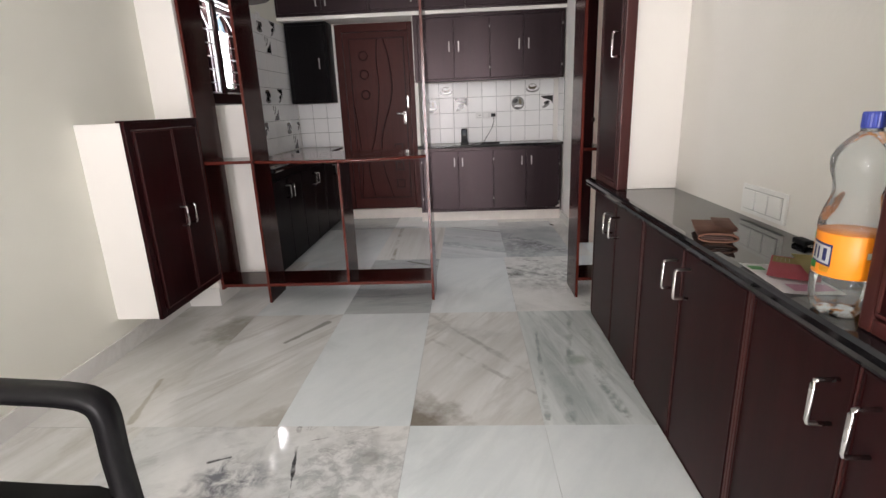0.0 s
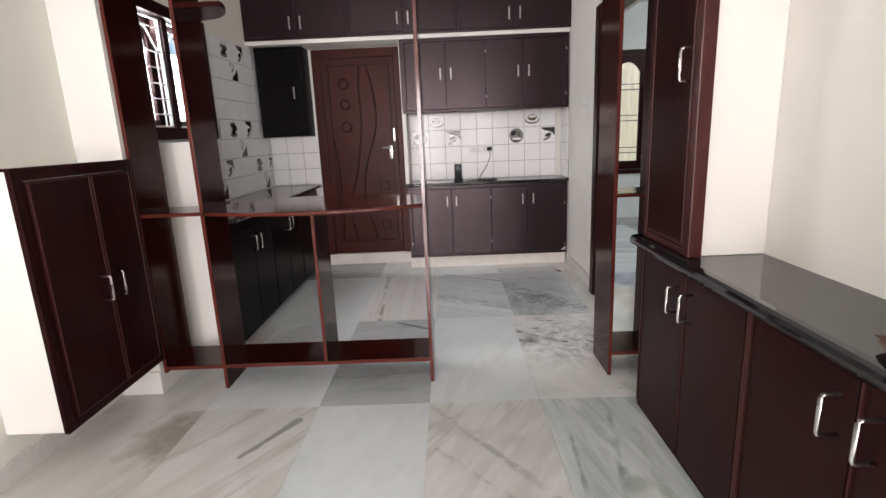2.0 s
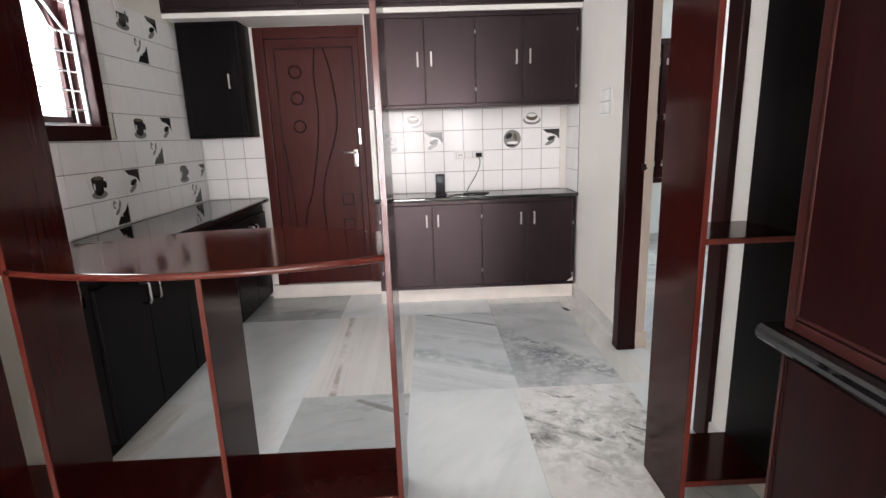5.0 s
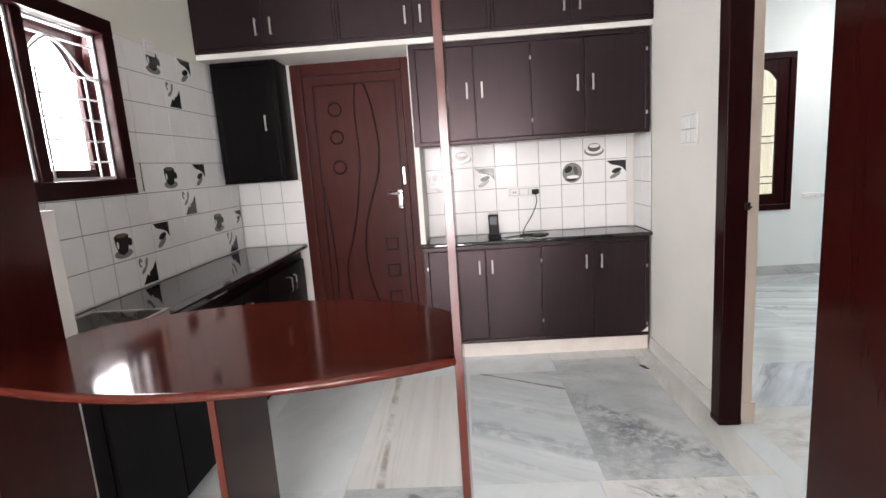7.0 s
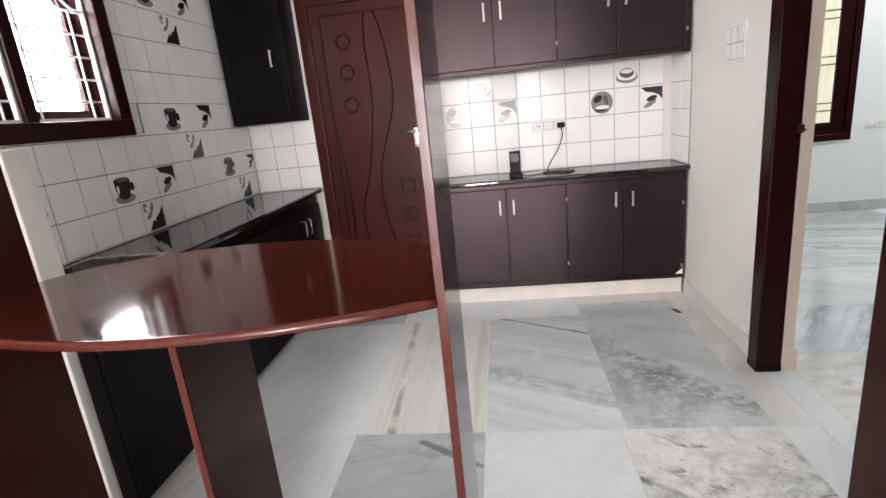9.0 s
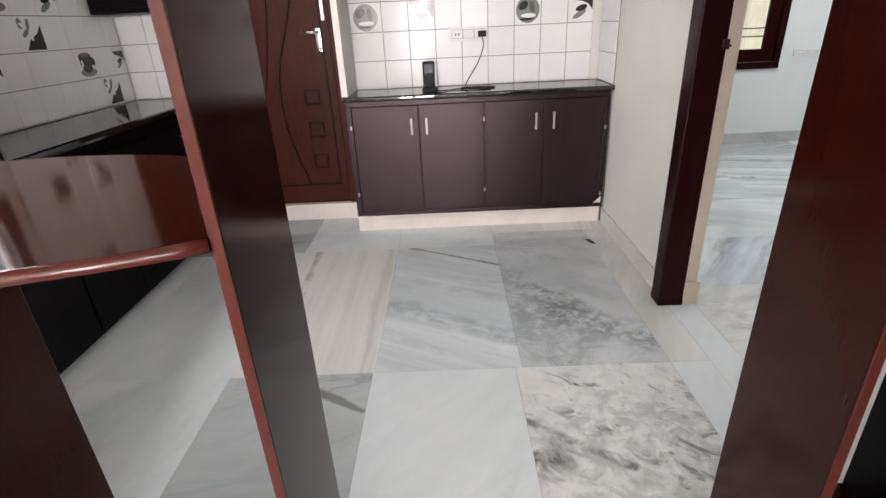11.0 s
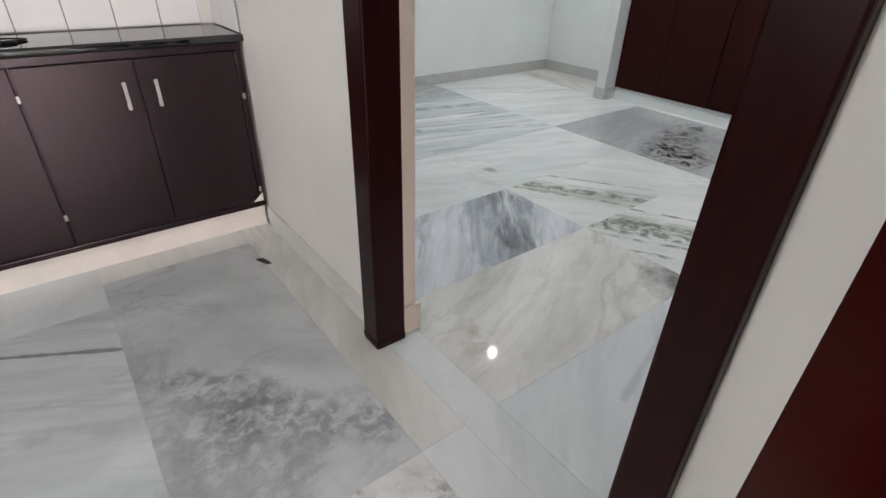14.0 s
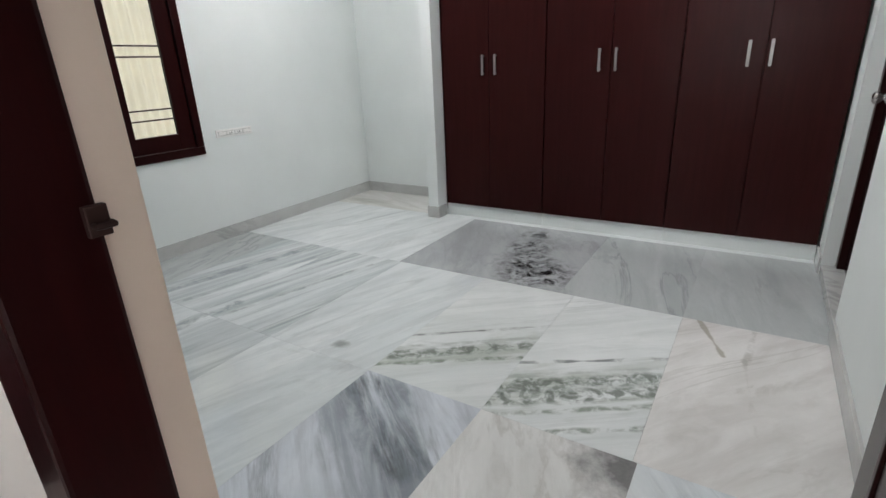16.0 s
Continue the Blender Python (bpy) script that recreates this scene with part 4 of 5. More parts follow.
for a, b, h in ((-0.503, -0.108, -0.15), (-0.104, 0.281, -0.06), (0.287, 0.643, 0.595), (0.647, 1.003, 0.70)):
    d = cab_door(base, "y", 5.675, a, b, 0.138, 0.797, ESPRESSO, 0.0, None)
    flat_handle(5.657, h, 0.625, 0.725, d)
counter("polished black granite counter in the tiled niche", (0.24, 5.83, 0.831), [(-0.55, 1.044, 5.651, 5.999, 0.831, 0.860)],
        [(5.651, 0.860), (5.638, 0.860), (5.632, 0.852), (5.632, 0.842), (5.638, 0.834), (5.651, 0.831)], "x", -0.55, 1.044)
structure("niche_side", [(-0.552, -0.515, 5.66, 5.999, 0.861, 2.199)], WALL, "cream plastered side of the tiled niche", "wall", 0.003)

upper = thing("kitchen_wall_cabinet", (0.24, 5.83, 1.535), "espresso laminate wall cabinet with four closed doors", "cabinet", "kitchen end cabinets")
boxes("body", [(-0.514, 1.03, 5.675, 5.998, 1.54, 2.198)], ESPRESSO, upper)
boxes("rail", [(-0.545, 1.03, 5.655, 5.675, 2.165, 2.198), (-0.545, 1.03, 5.655, 5.675, 1.532, 1.557), (-0.545, -0.50, 5.655, 5.675, 1.557, 2.165), (1.0, 1.03, 5.655, 5.675, 1.557, 2.165)], ESPRESSO, upper, "", 0.003)
for a, b, h in ((-0.498, -0.122, -0.17), (-0.118, 0.253, -0.07), (0.259, 0.607, 0.56), (0.611, 0.998, 0.66)):
    d = cab_door(upper, "y", 5.675, a, b, 1.56, 2.162, ESPRESSO, 0.0, None)
    flat_handle(5.657, h, 1.825, 1.93, d)

for cab, x, zs in ((base, 0.284, (0.26, 0.70)), (base, 1.014, (0.20, 0.62)), (upper, 0.256, (1.66, 2.06)), (upper, 1.010, (1.66, 2.06)), (base, -0.515, (0.26, 0.68))):
    for z in zs:
        boxes("hinge", [(x - 0.006, x + 0.006, 5.648, 5.656, z - 0.012, z + 0.012)], SATIN, cab, "small steel hinge knuckle", 0.002)
bm = bmesh.new()
prism(bm, [(0.975, 0.140), (1.022, 0.140), (1.022, 0.182), (1.010, 0.168), (0.998, 0.160)], "y", 5.6525, 5.6545)
part("worn_corner", bm, PLINTH, base, "chipped pale corner of the laminate")
LOFT = ((-1.965, -0.998), (-0.996, 0.008), (0.010, 1.044))
for k, (x0, x1) in enumerate(LOFT):
    t = thing("loft_cabinet", ((x0 + x1) / 2, 5.8, 2.236), "dark espresso loft cabinet with two closed doors under the ceiling", "cabinet", "loft cabinets")
    boxes("body", [(x0 + 0.001, x1 - 0.001, 5.645, 5.998, 2.237, CEILZ - 0.002)], ESPRESSO, t)
    boxes("rail", [(x0, x1, 5.625, 5.645, 2.237, 2.262), (x0, x0 + 0.02, 5.625, 5.645, 2.262, CEILZ - 0.002), (x1 - 0.02, x1, 5.625, 5.645, 2.262, CEILZ - 0.002)], ESPRESSO, t, "", 0.003)
    mid = (x0 + x1) / 2
    for a, b, h in ((x0 + 0.022, mid - 0.002, mid - 0.05), (mid + 0.002, x1 - 0.022, mid + 0.05)):
        d = cab_door(t, "y", 5.645, a, b, 2.265, CEILZ - 0.03, ESPRESSO, 0.0, None)
        flat_handle(5.627, h, 2.32, 2.43, d)

small = thing("kitchen_wall_cabinet", (-1.71, 5.87, 1.365), "small black wall cabinet with one closed door", "cabinet")
boxes("body", [(-1.938, -1.485, 5.765, 5.998, 1.365, 2.198)], EBONY, small)
boxes("frame", [(-1.938, -1.485, 5.75, 5.765, 2.165, 2.198), (-1.938, -1.485, 5.75, 5.765, 1.365, 1.39), (-1.938, -1.90, 5.75, 5.765, 1.39, 2.165), (-1.515, -1.485, 5.75, 5.765, 1.39, 2.165)], EBONY, small, "", 0.003)
d = cab_door(small, "y", 5.765, -1.898, -1.517, 1.393, 2.162, EBONY, 0.0, None)
flat_handle(5.747, -1.585, 1.72, 1.83, d)

# long counter under the window
for k in range(3):
    y0, y1 = 3.74 + 0.745 * k, 3.74 + 0.745 * (k + 1)
    t = thing("kitchen_base_cabinet", (-1.72, (y0 + y1) / 2, 0), "black laminate base cabinet with two closed doors", "cabinet", "cabinets under the window")
    boxes("body", [(-1.958, -1.525, y0 + 0.001, y1 - 0.001, 0.06, 0.69 if k == 0 else 0.829)] + ([(-1.545, -1.525, y0 + 0.001, y1 - 0.001, 0.69, 0.829)] if k == 0 else []), EBONY, t)
    boxes("plinth", [(-1.958, -1.56, y0 + 0.001, y1 - 0.001, 0, 0.06)], EBONY, t)
    mid = (y0 + y1) / 2
    for a, b, h in ((y0 + 0.006, mid - 0.003, mid - 0.045), (mid + 0.003, y1 - 0.006, mid + 0.045)):
        d = cab_door(t, "x", -1.525, a, b, 0.05, 0.76, EBONY, 0.0, None, out=1)
        u_handle(-1.507, h, 0.60, 0.70, "+x", d)
counter("polished black granite counter with a sink under the window", (-1.72, 4.9, 0.831),
        [(-1.958, -1.490, 4.24, 5.998, 0.831, 0.866), (-1.958, -1.490, 3.80, 3.86, 0.831, 0.866), (-1.958, -1.90, 3.86, 4.24, 0.831, 0.866), (-1.56, -1.490, 3.86, 4.24, 0.831, 0.866)],
        [(-1.490, 0.831), (-1.476, 0.834), (-1.470, 0.846), (-1.474, 0.860), (-1.485, 0.866), (-1.490, 0.866)], "y", 3.80, 5.998)
sink = thing("kitchen_sink", (-1.73, 4.05, 0.70), "small stainless steel sink set in black granite", "sink")
boxes("rim", [(-1.915, -1.898, 3.845, 4.255, 0.8665, 0.870), (-1.562, -1.545, 3.845, 4.255, 0.8665, 0.870), (-1.898, -1.562, 3.845, 3.862, 0.8665, 0.870), (-1.898, -1.562, 4.238, 4.255, 0.8665, 0.870)], CHROME, sink, "", 0.001)
boxes("bowl", [(-1.899, -1.893, 3.861, 4.239, 0.70, 0.8665), (-1.567, -1.561, 3.861, 4.239, 0.70, 0.8665), (-1.893, -1.567, 3.861, 3.867, 0.70, 0.8665), (-1.893, -1.567, 4.233, 4.239, 0.70, 0.8665), (-1.893, -1.567, 3.867, 4.233, 0.70, 0.706)], CHROME, sink)

# tap on the tiled wall
tap = thing("wall_tap", (-1.95, 4.08, 1.12), "chrome wall tap above the counter", "tap")
bm = bmesh.new()
tube(bm, [(-1.952, 4.085, 1.12), (-1.945, 4.085, 1.12), (-1.943, 4.085, 1.12), (-1.915, 4.085, 1.12), (-1.90, 4.085, 1.11), (-1.895, 4.085, 1.085)], 0.012, 12, False, [0.020, 0.020, 0.008, 0.008, 0.008, 0.008])
part("spout", bm, CHROME, tap, "", True)
bm = bmesh.new()
tube(bm, [(-1.915, 4.085, 1.13), (-1.915, 4.085, 1.165), (-1.915, 4.085, 1.175)], 0.01, 12, False, [0.007, 0.007, 0.014])
tube(bm, [(-1.915, 4.063, 1.176), (-1.915, 4.107, 1.176)], 0.004)
part("tap_handle", bm, CHROME, tap, "", True)


# ---- switches and sockets ----
def plate(name, axis, face, u0, u1, z0, z1, cols, rows, label, out=-1, black=()):
    """A white plate with rockers; axis: the way it faces along."""
    t = thing(name, (face, (u0 + u1) / 2, z0) if axis == "x" else ((u0 + u1) / 2, face, z0), label, "switch")

    def row(a, b, c, d, o0, o1):
        return (face + out * o0, face + out * o1, a, b, c, d) if axis == "x" else (a, b, face + out * o0, face + out * o1, c, d)
    boxes("cover", [row(u0, u1, z0, z1, 0, 0.010)], WHITE, t, "", 0.003)
    m = 0.014
    w, h = (u1 - u0 - 2 * m) / cols, (z1 - z0 - 2 * m) / rows
    for i in range(cols):
        for j in range(rows):
            a, c = u0 + m + i * w, z0 + m + j * h
            # grey backing colours in the shade of the gaps round each rocker
            boxes("surround", [row(a, a + w, c, c + h, 0.009, 0.0106)], SHADOW_GAP, t)
            boxes("rocker", [row(a + 0.003, a + w - 0.003, c + 0.003, c + h - 0.003, 0.0102, 0.015)], WHITE, t, "", 0.002)
            if (i, j) in black:
                um, zm = a + w / 2, c + h / 2
                boxes("socket_hole", [row(um - 0.012, um - 0.006, zm - 0.008, zm + 0.006, 0.014, 0.0156), row(um + 0.006, um + 0.012, zm - 0.008, zm + 0.006, 0.014, 0.0156)], SLOT, t)
    return t


plate("switch_board", "x", XW, 1.59, 1.845, 0.876, 0.976, 3, 1, "white plastic switch board on the wall above the counter")
plate("switch_board", "x", XR, 4.975, 5.185, 1.42, 1.60, 3, 2, "white plastic switch board on the kitchen wall")
plate("socket_plate", "y", 5.985, 0.10, 0.335, 1.125, 1.205, 3, 1, "white plastic socket plate on the tiles", black=((0, 0),))
plug = tagged(boxes("charger_plug", [(0.275, 0.325, 5.93, 5.968, 1.145, 1.18)], RUBBER, None, "", 0.005), "small black charger plug in the socket plate", "plug")
plate("socket_plate", "y", 7.6, 3.30, 3.63, 0.80, 0.86, 4, 1, "white plastic socket plate low on the bedroom wall", black=((1, 0), (2, 0)))
plate("socket_plate", "x", -1.952, 5.03, 5.12, 2.12, 2.20, 1, 1, "small white socket above the kitchen tiles", out=1)

# phone on its stand, with its cable
ph = thing("cordless_phone", (-0.03, 5.70, 0.861), "black phone standing in a small cradle", "phone")
bm = bmesh.new()
box(bm, -0.075, 0.015, 5.66, 5.74, 0.861, 0.89, 0.008)
part("cradle", bm, RUBBER, ph)
bm = bmesh.new()
box(bm, -0.068, 0.002, 5.69, 5.708, 0.885, 1.035, 0.007)
bmesh.ops.rotate(bm, verts=bm.verts, cent=(-0.03, 5.70, 0.885), matrix=Matrix.Rotation(radians(-10), 3, "X"))
handset = part("handset", bm, RUBBER, ph)
bm = bmesh.new()
box(bm, -0.060, -0.006, 5.687, 5.691, 0.965, 1.020, 0.002)
bmesh.ops.rotate(bm, verts=bm.verts, cent=(-0.03, 5.70, 0.885), matrix=Matrix.Rotation(radians(-10), 3, "X"))
part("screen", bm, SCREEN, handset, "glossy bluish grey screen")
bm = bmesh.new()
tube(bm, spline([(0.30, 5.955, 1.15), (0.305, 5.93, 1.09), (0.27, 5.92, 1.00), (0.21, 5.90, 0.91), (0.19, 5.87, 0.868), (0.24, 5.80, 0.8645), (0.33, 5.77, 0.8645), (0.36, 5.81, 0.8645), (0.27, 5.84, 0.8645), (0.16, 5.82, 0.8645),
                  (0.20, 5.74, 0.8645), (0.30, 5.72, 0.8645), (0.33, 5.75, 0.8645), (0.22, 5.765, 0.869), (0.12, 5.77, 0.8645), (0.06, 5.73, 0.8645), (0.016, 5.715, 0.868)]), 0.0034, 6)
tagged(part("phone_cable", bm, BLACKPLASTIC, None, "", True), "thin black phone cable coiled on the granite", "cable")

# ---- things on the living room counter ----
WALLET_AT, WALLET_TURN = Vector((0.757, 1.555, TOP)), Matrix.Rotation(radians(-17), 4, "Z")
w = thing("wallet", WALLET_AT, "folded brown leather wallet lying on the black granite", "wallet")


def wallet_part(name, bm, mat, label="", smooth=False):
    """A piece drawn round the origin, turned and set down on the counter."""
    bmesh.ops.transform(bm, matrix=Matrix.Translation(WALLET_AT) @ WALLET_TURN, verts=bm.verts)
    return part(name, bm, mat, w, label, smooth)


def sheet(bm, corners, thickness, sag=0.0, n=8):
    """A thin bent sheet over four corners; sag lifts or drops its middle."""
    a, b, c, d = (Vector(p) for p in corners)
    rows = []
    for i in range(n + 1):
        u = i / n
        rows.append([bm.verts.new(a.lerp(b, u).lerp(d.lerp(c, u), j_ / n) + Vector((0, 0, sag * math.sin(math.pi * u) * math.sin(math.pi * j_ / n)))) for j_ in range(n + 1)])
    made = [bm.faces.new((rows[i][k_], rows[i + 1][k_], rows[i + 1][k_ + 1], rows[i][k_ + 1])) for i in range(n) for k_ in range(n)]
    bmesh.ops.solidify(bm, geom=made, thickness=thickness)


# lower cover, folded round its dark red lining
bm = bmesh.new()
loop = [(0.047 * math.cos(a) + 0.006 * (1 if math.cos(a) > 0 else -1), 0.0155 + 0.0125 * math.sin(a)) for a in (2 * math.pi * q / 28 for q in range(28))]
tube(bm, [(u, -0.092, z) for u, z in loop], 0.003, 6, True)
outer = [[bm.verts.new((u * (1 - 0.04 * abs(y) / 0.09), y, z)) for u, z in loop] for y in (-0.091, -0.03, 0.03, 0.085)]
for lo_, hi_ in zip(outer, outer[1:]):
    for q in range(28):
        bm.faces.new((lo_[q], lo_[(q + 1) % 28], hi_[(q + 1) % 28], hi_[q]))
bm.faces.new(outer[-1])
wallet_part("lower_fold", bm, LEATHER, "rounded lower fold with a pale stitched edge", True)
boxes_rows = [(-0.042, 0.042, -0.083, 0.0, 0.0075, 0.0125), (-0.044, 0.040, -0.087, 0.0, 0.0145, 0.0185), (-0.040, 0.042, -0.085, 0.0, 0.0205, 0.0235)]
bm = bmesh.new()
for row in boxes_rows:
    box(bm, *row, 0.001)
wallet_part("lining", bm, LEATHER_DARK, "dark red lining leaves")
bm = bmesh.new()
sheet(bm, [(-0.055, -0.090, 0.034), (0.050, -0.090, 0.036), (0.052, 0.092, 0.031), (-0.056, 0.092, 0.029)], 0.005, 0.005)
wallet_part("upper_cover", bm, LEATHER, "", True)
bm = bmesh.new()
sheet(bm, [(-0.004, -0.052, 0.044), (0.052, -0.088, 0.042), (0.056, 0.100, 0.036), (0.000, 0.098, 0.038)], 0.005, 0.004)
wallet_part("strap_flap", bm, LEATHER, "folded-over closing flap", True)


def leaflet(x, y, z, w_, h_, turn, mat, label, curl, prints=()):
    """A slightly curled printed sheet; prints: (u0, u1, v0, v1, material) in its own plane."""
    t = thing("leaflet", (x, y, TOP + z), label, "leaflet")

    def lay(name, u0, u1, v0, v1, lift, m):
        bm = bmesh.new()
        n = 10
        rows = [[bm.verts.new((u0 + (u1 - u0) * i / n, v0 + (v1 - v0) * k_, lift + curl * ((u0 + (u1 - u0) * i / n) / w_ - 0.1) ** 2)) for k_ in range(2)] for i in range(n + 1)]
        faces = [bm.faces.new((rows[i][0], rows[i + 1][0], rows[i + 1][1], rows[i][1])) for i in range(n)]
        bmesh.ops.solidify(bm, geom=faces, thickness=0.0006)
        bmesh.ops.transform(bm, matrix=Matrix.Translation((x, y, TOP + z)) @ Matrix.Rotation(radians(turn), 4, "Z"), verts=bm.verts)
        return part(name, bm, m, t)
    lay("paper", -w_ / 2, w_ / 2, -h_ / 2, h_ / 2, 0.001, mat)
    for u0, u1, v0, v1, m in prints:
        lay("print", u0, u1, v0, v1, 0.0022, m)


leaflet(0.742, 1.150, 0.0, 0.125, 0.215, -4, PAPER, "white leaflet with pink and green print on the granite", 0.012,
        ((-0.055, -0.02, 0.055, 0.085, LABEL_GREEN), (-0.03, 0.055, -0.09, -0.045, PAPER_PINK), (-0.01, 0.055, 0.0, 0.03, PAPER_PINK)))
leaflet(0.790, 1.205, 0.006, 0.105, 0.19, -33, PAPER_RED, "dark red printed card lying on a white leaflet", 0.004,
        ((-0.048, 0.040, 0.030, 0.085, PAPER_OLIVE), (-0.040, -0.005, 0.04, 0.075, PAPER), (-0.037, -0.009, 0.045, 0.07, PAPER_RED)))
leaflet(0.860, 1.200, 0.012, 0.11, 0.18, -20, PAPER_OLIVE, "olive brown printed card with a red disc on top", 0.004, ((-0.02, 0.03, -0.03, 0.02, PAPER_BRIGHT),))
key = thing("key_fob", (0.95, 1.43, TOP), "black key fob lying on the granite", "key")
boxes("fob", [(0.935, 0.965, 1.40, 1.46, TOP, TOP + 0.018)], RUBBER, key, "", 0.007)
bm = bmesh.new()
tube(bm, [(0.95 + 0.012 * math.cos(a), 1.388 + 0.012 * math.sin(a), TOP + 0.006) for a in (2 * math.pi * q / 16 for q in range(16))], 0.0014, 6, True)
part("key_ring", bm, CHROME, key, "small steel split ring", True)

BX, BY = 0.726, 0.960
bottle = thing("soft_drink_bottle", (BX, BY, TOP), "large clear plastic bottle with orange label and blue cap", "bottle")
bm = bmesh.new()
prof = [(0.026, 0.008), (0.044, 0.002), (0.053, 0.018), (0.057, 0.045), (0.057, 0.066), (0.0555, 0.073), (0.0545, 0.080), (0.0545, 0.163), (0.0565, 0.170), (0.056, 0.183), (0.049, 0.205), (0.0425, 0.226), (0.0415, 0.238),
        (0.045, 0.255), (0.051, 0.273), (0.0535, 0.288), (0.052, 0.302), (0.045, 0.318), (0.034, 0.333), (0.022, 0.344), (0.0150, 0.350), (0.0135, 0.353), (0.0135, 0.365)]
lathe(bm, prof, BX, BY, TOP, 60, lambda i, k: (-0.013 * max(0, math.cos(5 * 2 * math.pi * k / 60)) if i in (1, 2) else -0.006 * max(0, math.cos(5 * 2 * math.pi * k / 60)) if i == 3 else 0.0022 * math.sin(6 * 2 * math.pi * k / 60 + 0.6 * i) if 10 <= i <= 17 else 0))
part("body", bm, PET, bottle, "", True)
bm = bmesh.new()
lathe(bm, [(0.0546, 0.080), (0.0552, 0.081), (0.0552, 0.162), (0.0546, 0.163)], BX, BY, TOP, 60)
lab = part("label", bm, ORANGE, bottle, "orange wrap-around label", True)


def label_patch(a0, a1, z0, z1, mat, r, slant=0.0):
    """A printed patch that follows the round label."""
    bm = bmesh.new()
    pts = [(BX + r * math.cos(radians(a0 + (a1 - a0) * i / 6)), BY + r * math.sin(radians(a0 + (a1 - a0) * i / 6)), slant * i / 6) for i in range(7)]
    lo_, hi_ = [bm.verts.new((x, y, TOP + z0 + dz)) for x, y, dz in pts], [bm.verts.new((x, y, TOP + z1 + dz)) for x, y, dz in pts]
    faces = [bm.faces.new((lo_[i], lo_[i + 1], hi_[i + 1], hi_[i])) for i in range(6)]
    bmesh.ops.solidify(bm, geom=faces, thickness=0.0003)
    part("label_print", bm, mat, lab)


for row in ((158, 207, 0.104, 0.146, LABEL_BLUE, 0.0557, -0.004), (160, 204, 0.108, 0.142, LABEL_WHITE, 0.0561, -0.004), (166, 172, 0.112, 0.136, LABEL_BLUE, 0.0565), (178, 182, 0.111, 0.135, LABEL_BLUE, 0.0565), (190, 198, 0.110, 0.134, LABEL_BLUE, 0.0565),
            (150, 176, 0.090, 0.104, LABEL_GREEN, 0.0559), (186, 206, 0.088, 0.100, LABEL_LIGHT_ORANGE, 0.0559), (140, 158, 0.146, 0.158, LABEL_GREEN, 0.0559), (262, 274, 0.122, 0.134, LABEL_WHITE, 0.0559)):
    label_patch(*row)
bm = bmesh.new()
lathe(bm, [(0.0160, 0.353), (0.0172, 0.355), (0.0172, 0.378), (0.0158, 0.382)], BX, BY, TOP, 48, lambda i, k: 0.0007 * (k % 2))
cap = part("cap", bm, BLUECAP, bottle, "blue screw cap")
bm = bmesh.new()
lathe(bm, [(0.0150, 0.347), (0.0168, 0.348), (0.0168, 0.3515), (0.0150, 0.3525)], BX, BY, TOP, 32)
part("neck_ring", bm, PET, bottle, "clear neck ring", True)

bm = bmesh.new()
prism(bm, [(0.868, 5.39), (0.893, 5.33), (0.912, 5.325), (0.895, 5.385)], "z", 0.0005, 0.005)
tagged(part("wood_chip", bm, WOODCHIP), "small dark splinter lying on the marble floor", "debris")

# ---- plastic armchair ----
chair = thing("plastic_armchair", (-1.16, 0.74, 0), "black moulded plastic armchair on the marble floor", "chair")


def strip(name, pts, widths, th, side, label=""):
    """A moulded band: pts along its middle, widths across, laid along the vector side."""
    bm = bmesh.new()
    rows = []
    side = Vector(side)
    for i, (p, wd) in enumerate(zip(pts, widths)):
        p = Vector(p)
        d = (Vector(pts[min(i + 1, len(pts) - 1)]) - Vector(pts[max(i - 1, 0)])).normalized()
        up = d.cross(side).normalized() * th / 2
        s = side * wd / 2
        rows.append([bm.verts.new(q) for q in (p - s - up, p + s - up, p + s * 1.05, p + s + up, p - s + up, p - s * 1.05)])
    for a, b in zip(rows, rows[1:]):
        for k in range(6):
            bm.faces.new((a[k], a[(k + 1) % 6], b[(k + 1) % 6], b[k]))
    bm.faces.new(rows[0][::-1])
    bm.faces.new(rows[-1])
    return part(name, bm, BLACKPLASTIC, chair, label, True)


for y, s in ((1.0, 1), (0.48, -1)):
    arm = spline([(-1.42, y, 0.70), (-1.30, y, 0.685), (-1.10, y, 0.672), (-0.96, y, 0.662), (-0.895, y, 0.645), (-0.872, y, 0.605), (-0.872, y, 0.50), (-0.868, y, 0.40), (-0.862, y, 0.30), (-0.845, y, 0.12), (-0.835, y, 0.0)], 5)
    strip("arm", arm, [0.062 - 0.008 * min(1, i / 40) for i in range(len(arm))], 0.034, (0, 1, 0))
    leg = spline([(-1.40, y, 0.46), (-1.43, y, 0.25), (-1.47, y, 0.0)], 5)
    strip("leg", leg, [0.05 - 0.01 * i / len(leg) for i in range(len(leg))], 0.028, (0, 1, 0))
bm = bmesh.new()
grid = [[bm.verts.new((-1.43 + 0.56 * i / 10, 0.49 + 0.5 * j / 10, 0.425 - 0.012 * math.sin(math.pi * j / 10) - 0.02 * (i == 10) + 0.012 * math.cos(i / 10 * 3))) for j in range(11)] for i in range(11)]
for i in range(10):
    for j in range(10):
        bm.faces.new((grid[i][j], grid[i + 1][j], grid[i + 1][j + 1], grid[i][j + 1]))
bmesh.ops.solidify(bm, geom=bm.faces[:], thickness=0.016)
part("seat", bm, BLACKPLASTIC, chair, "", True)
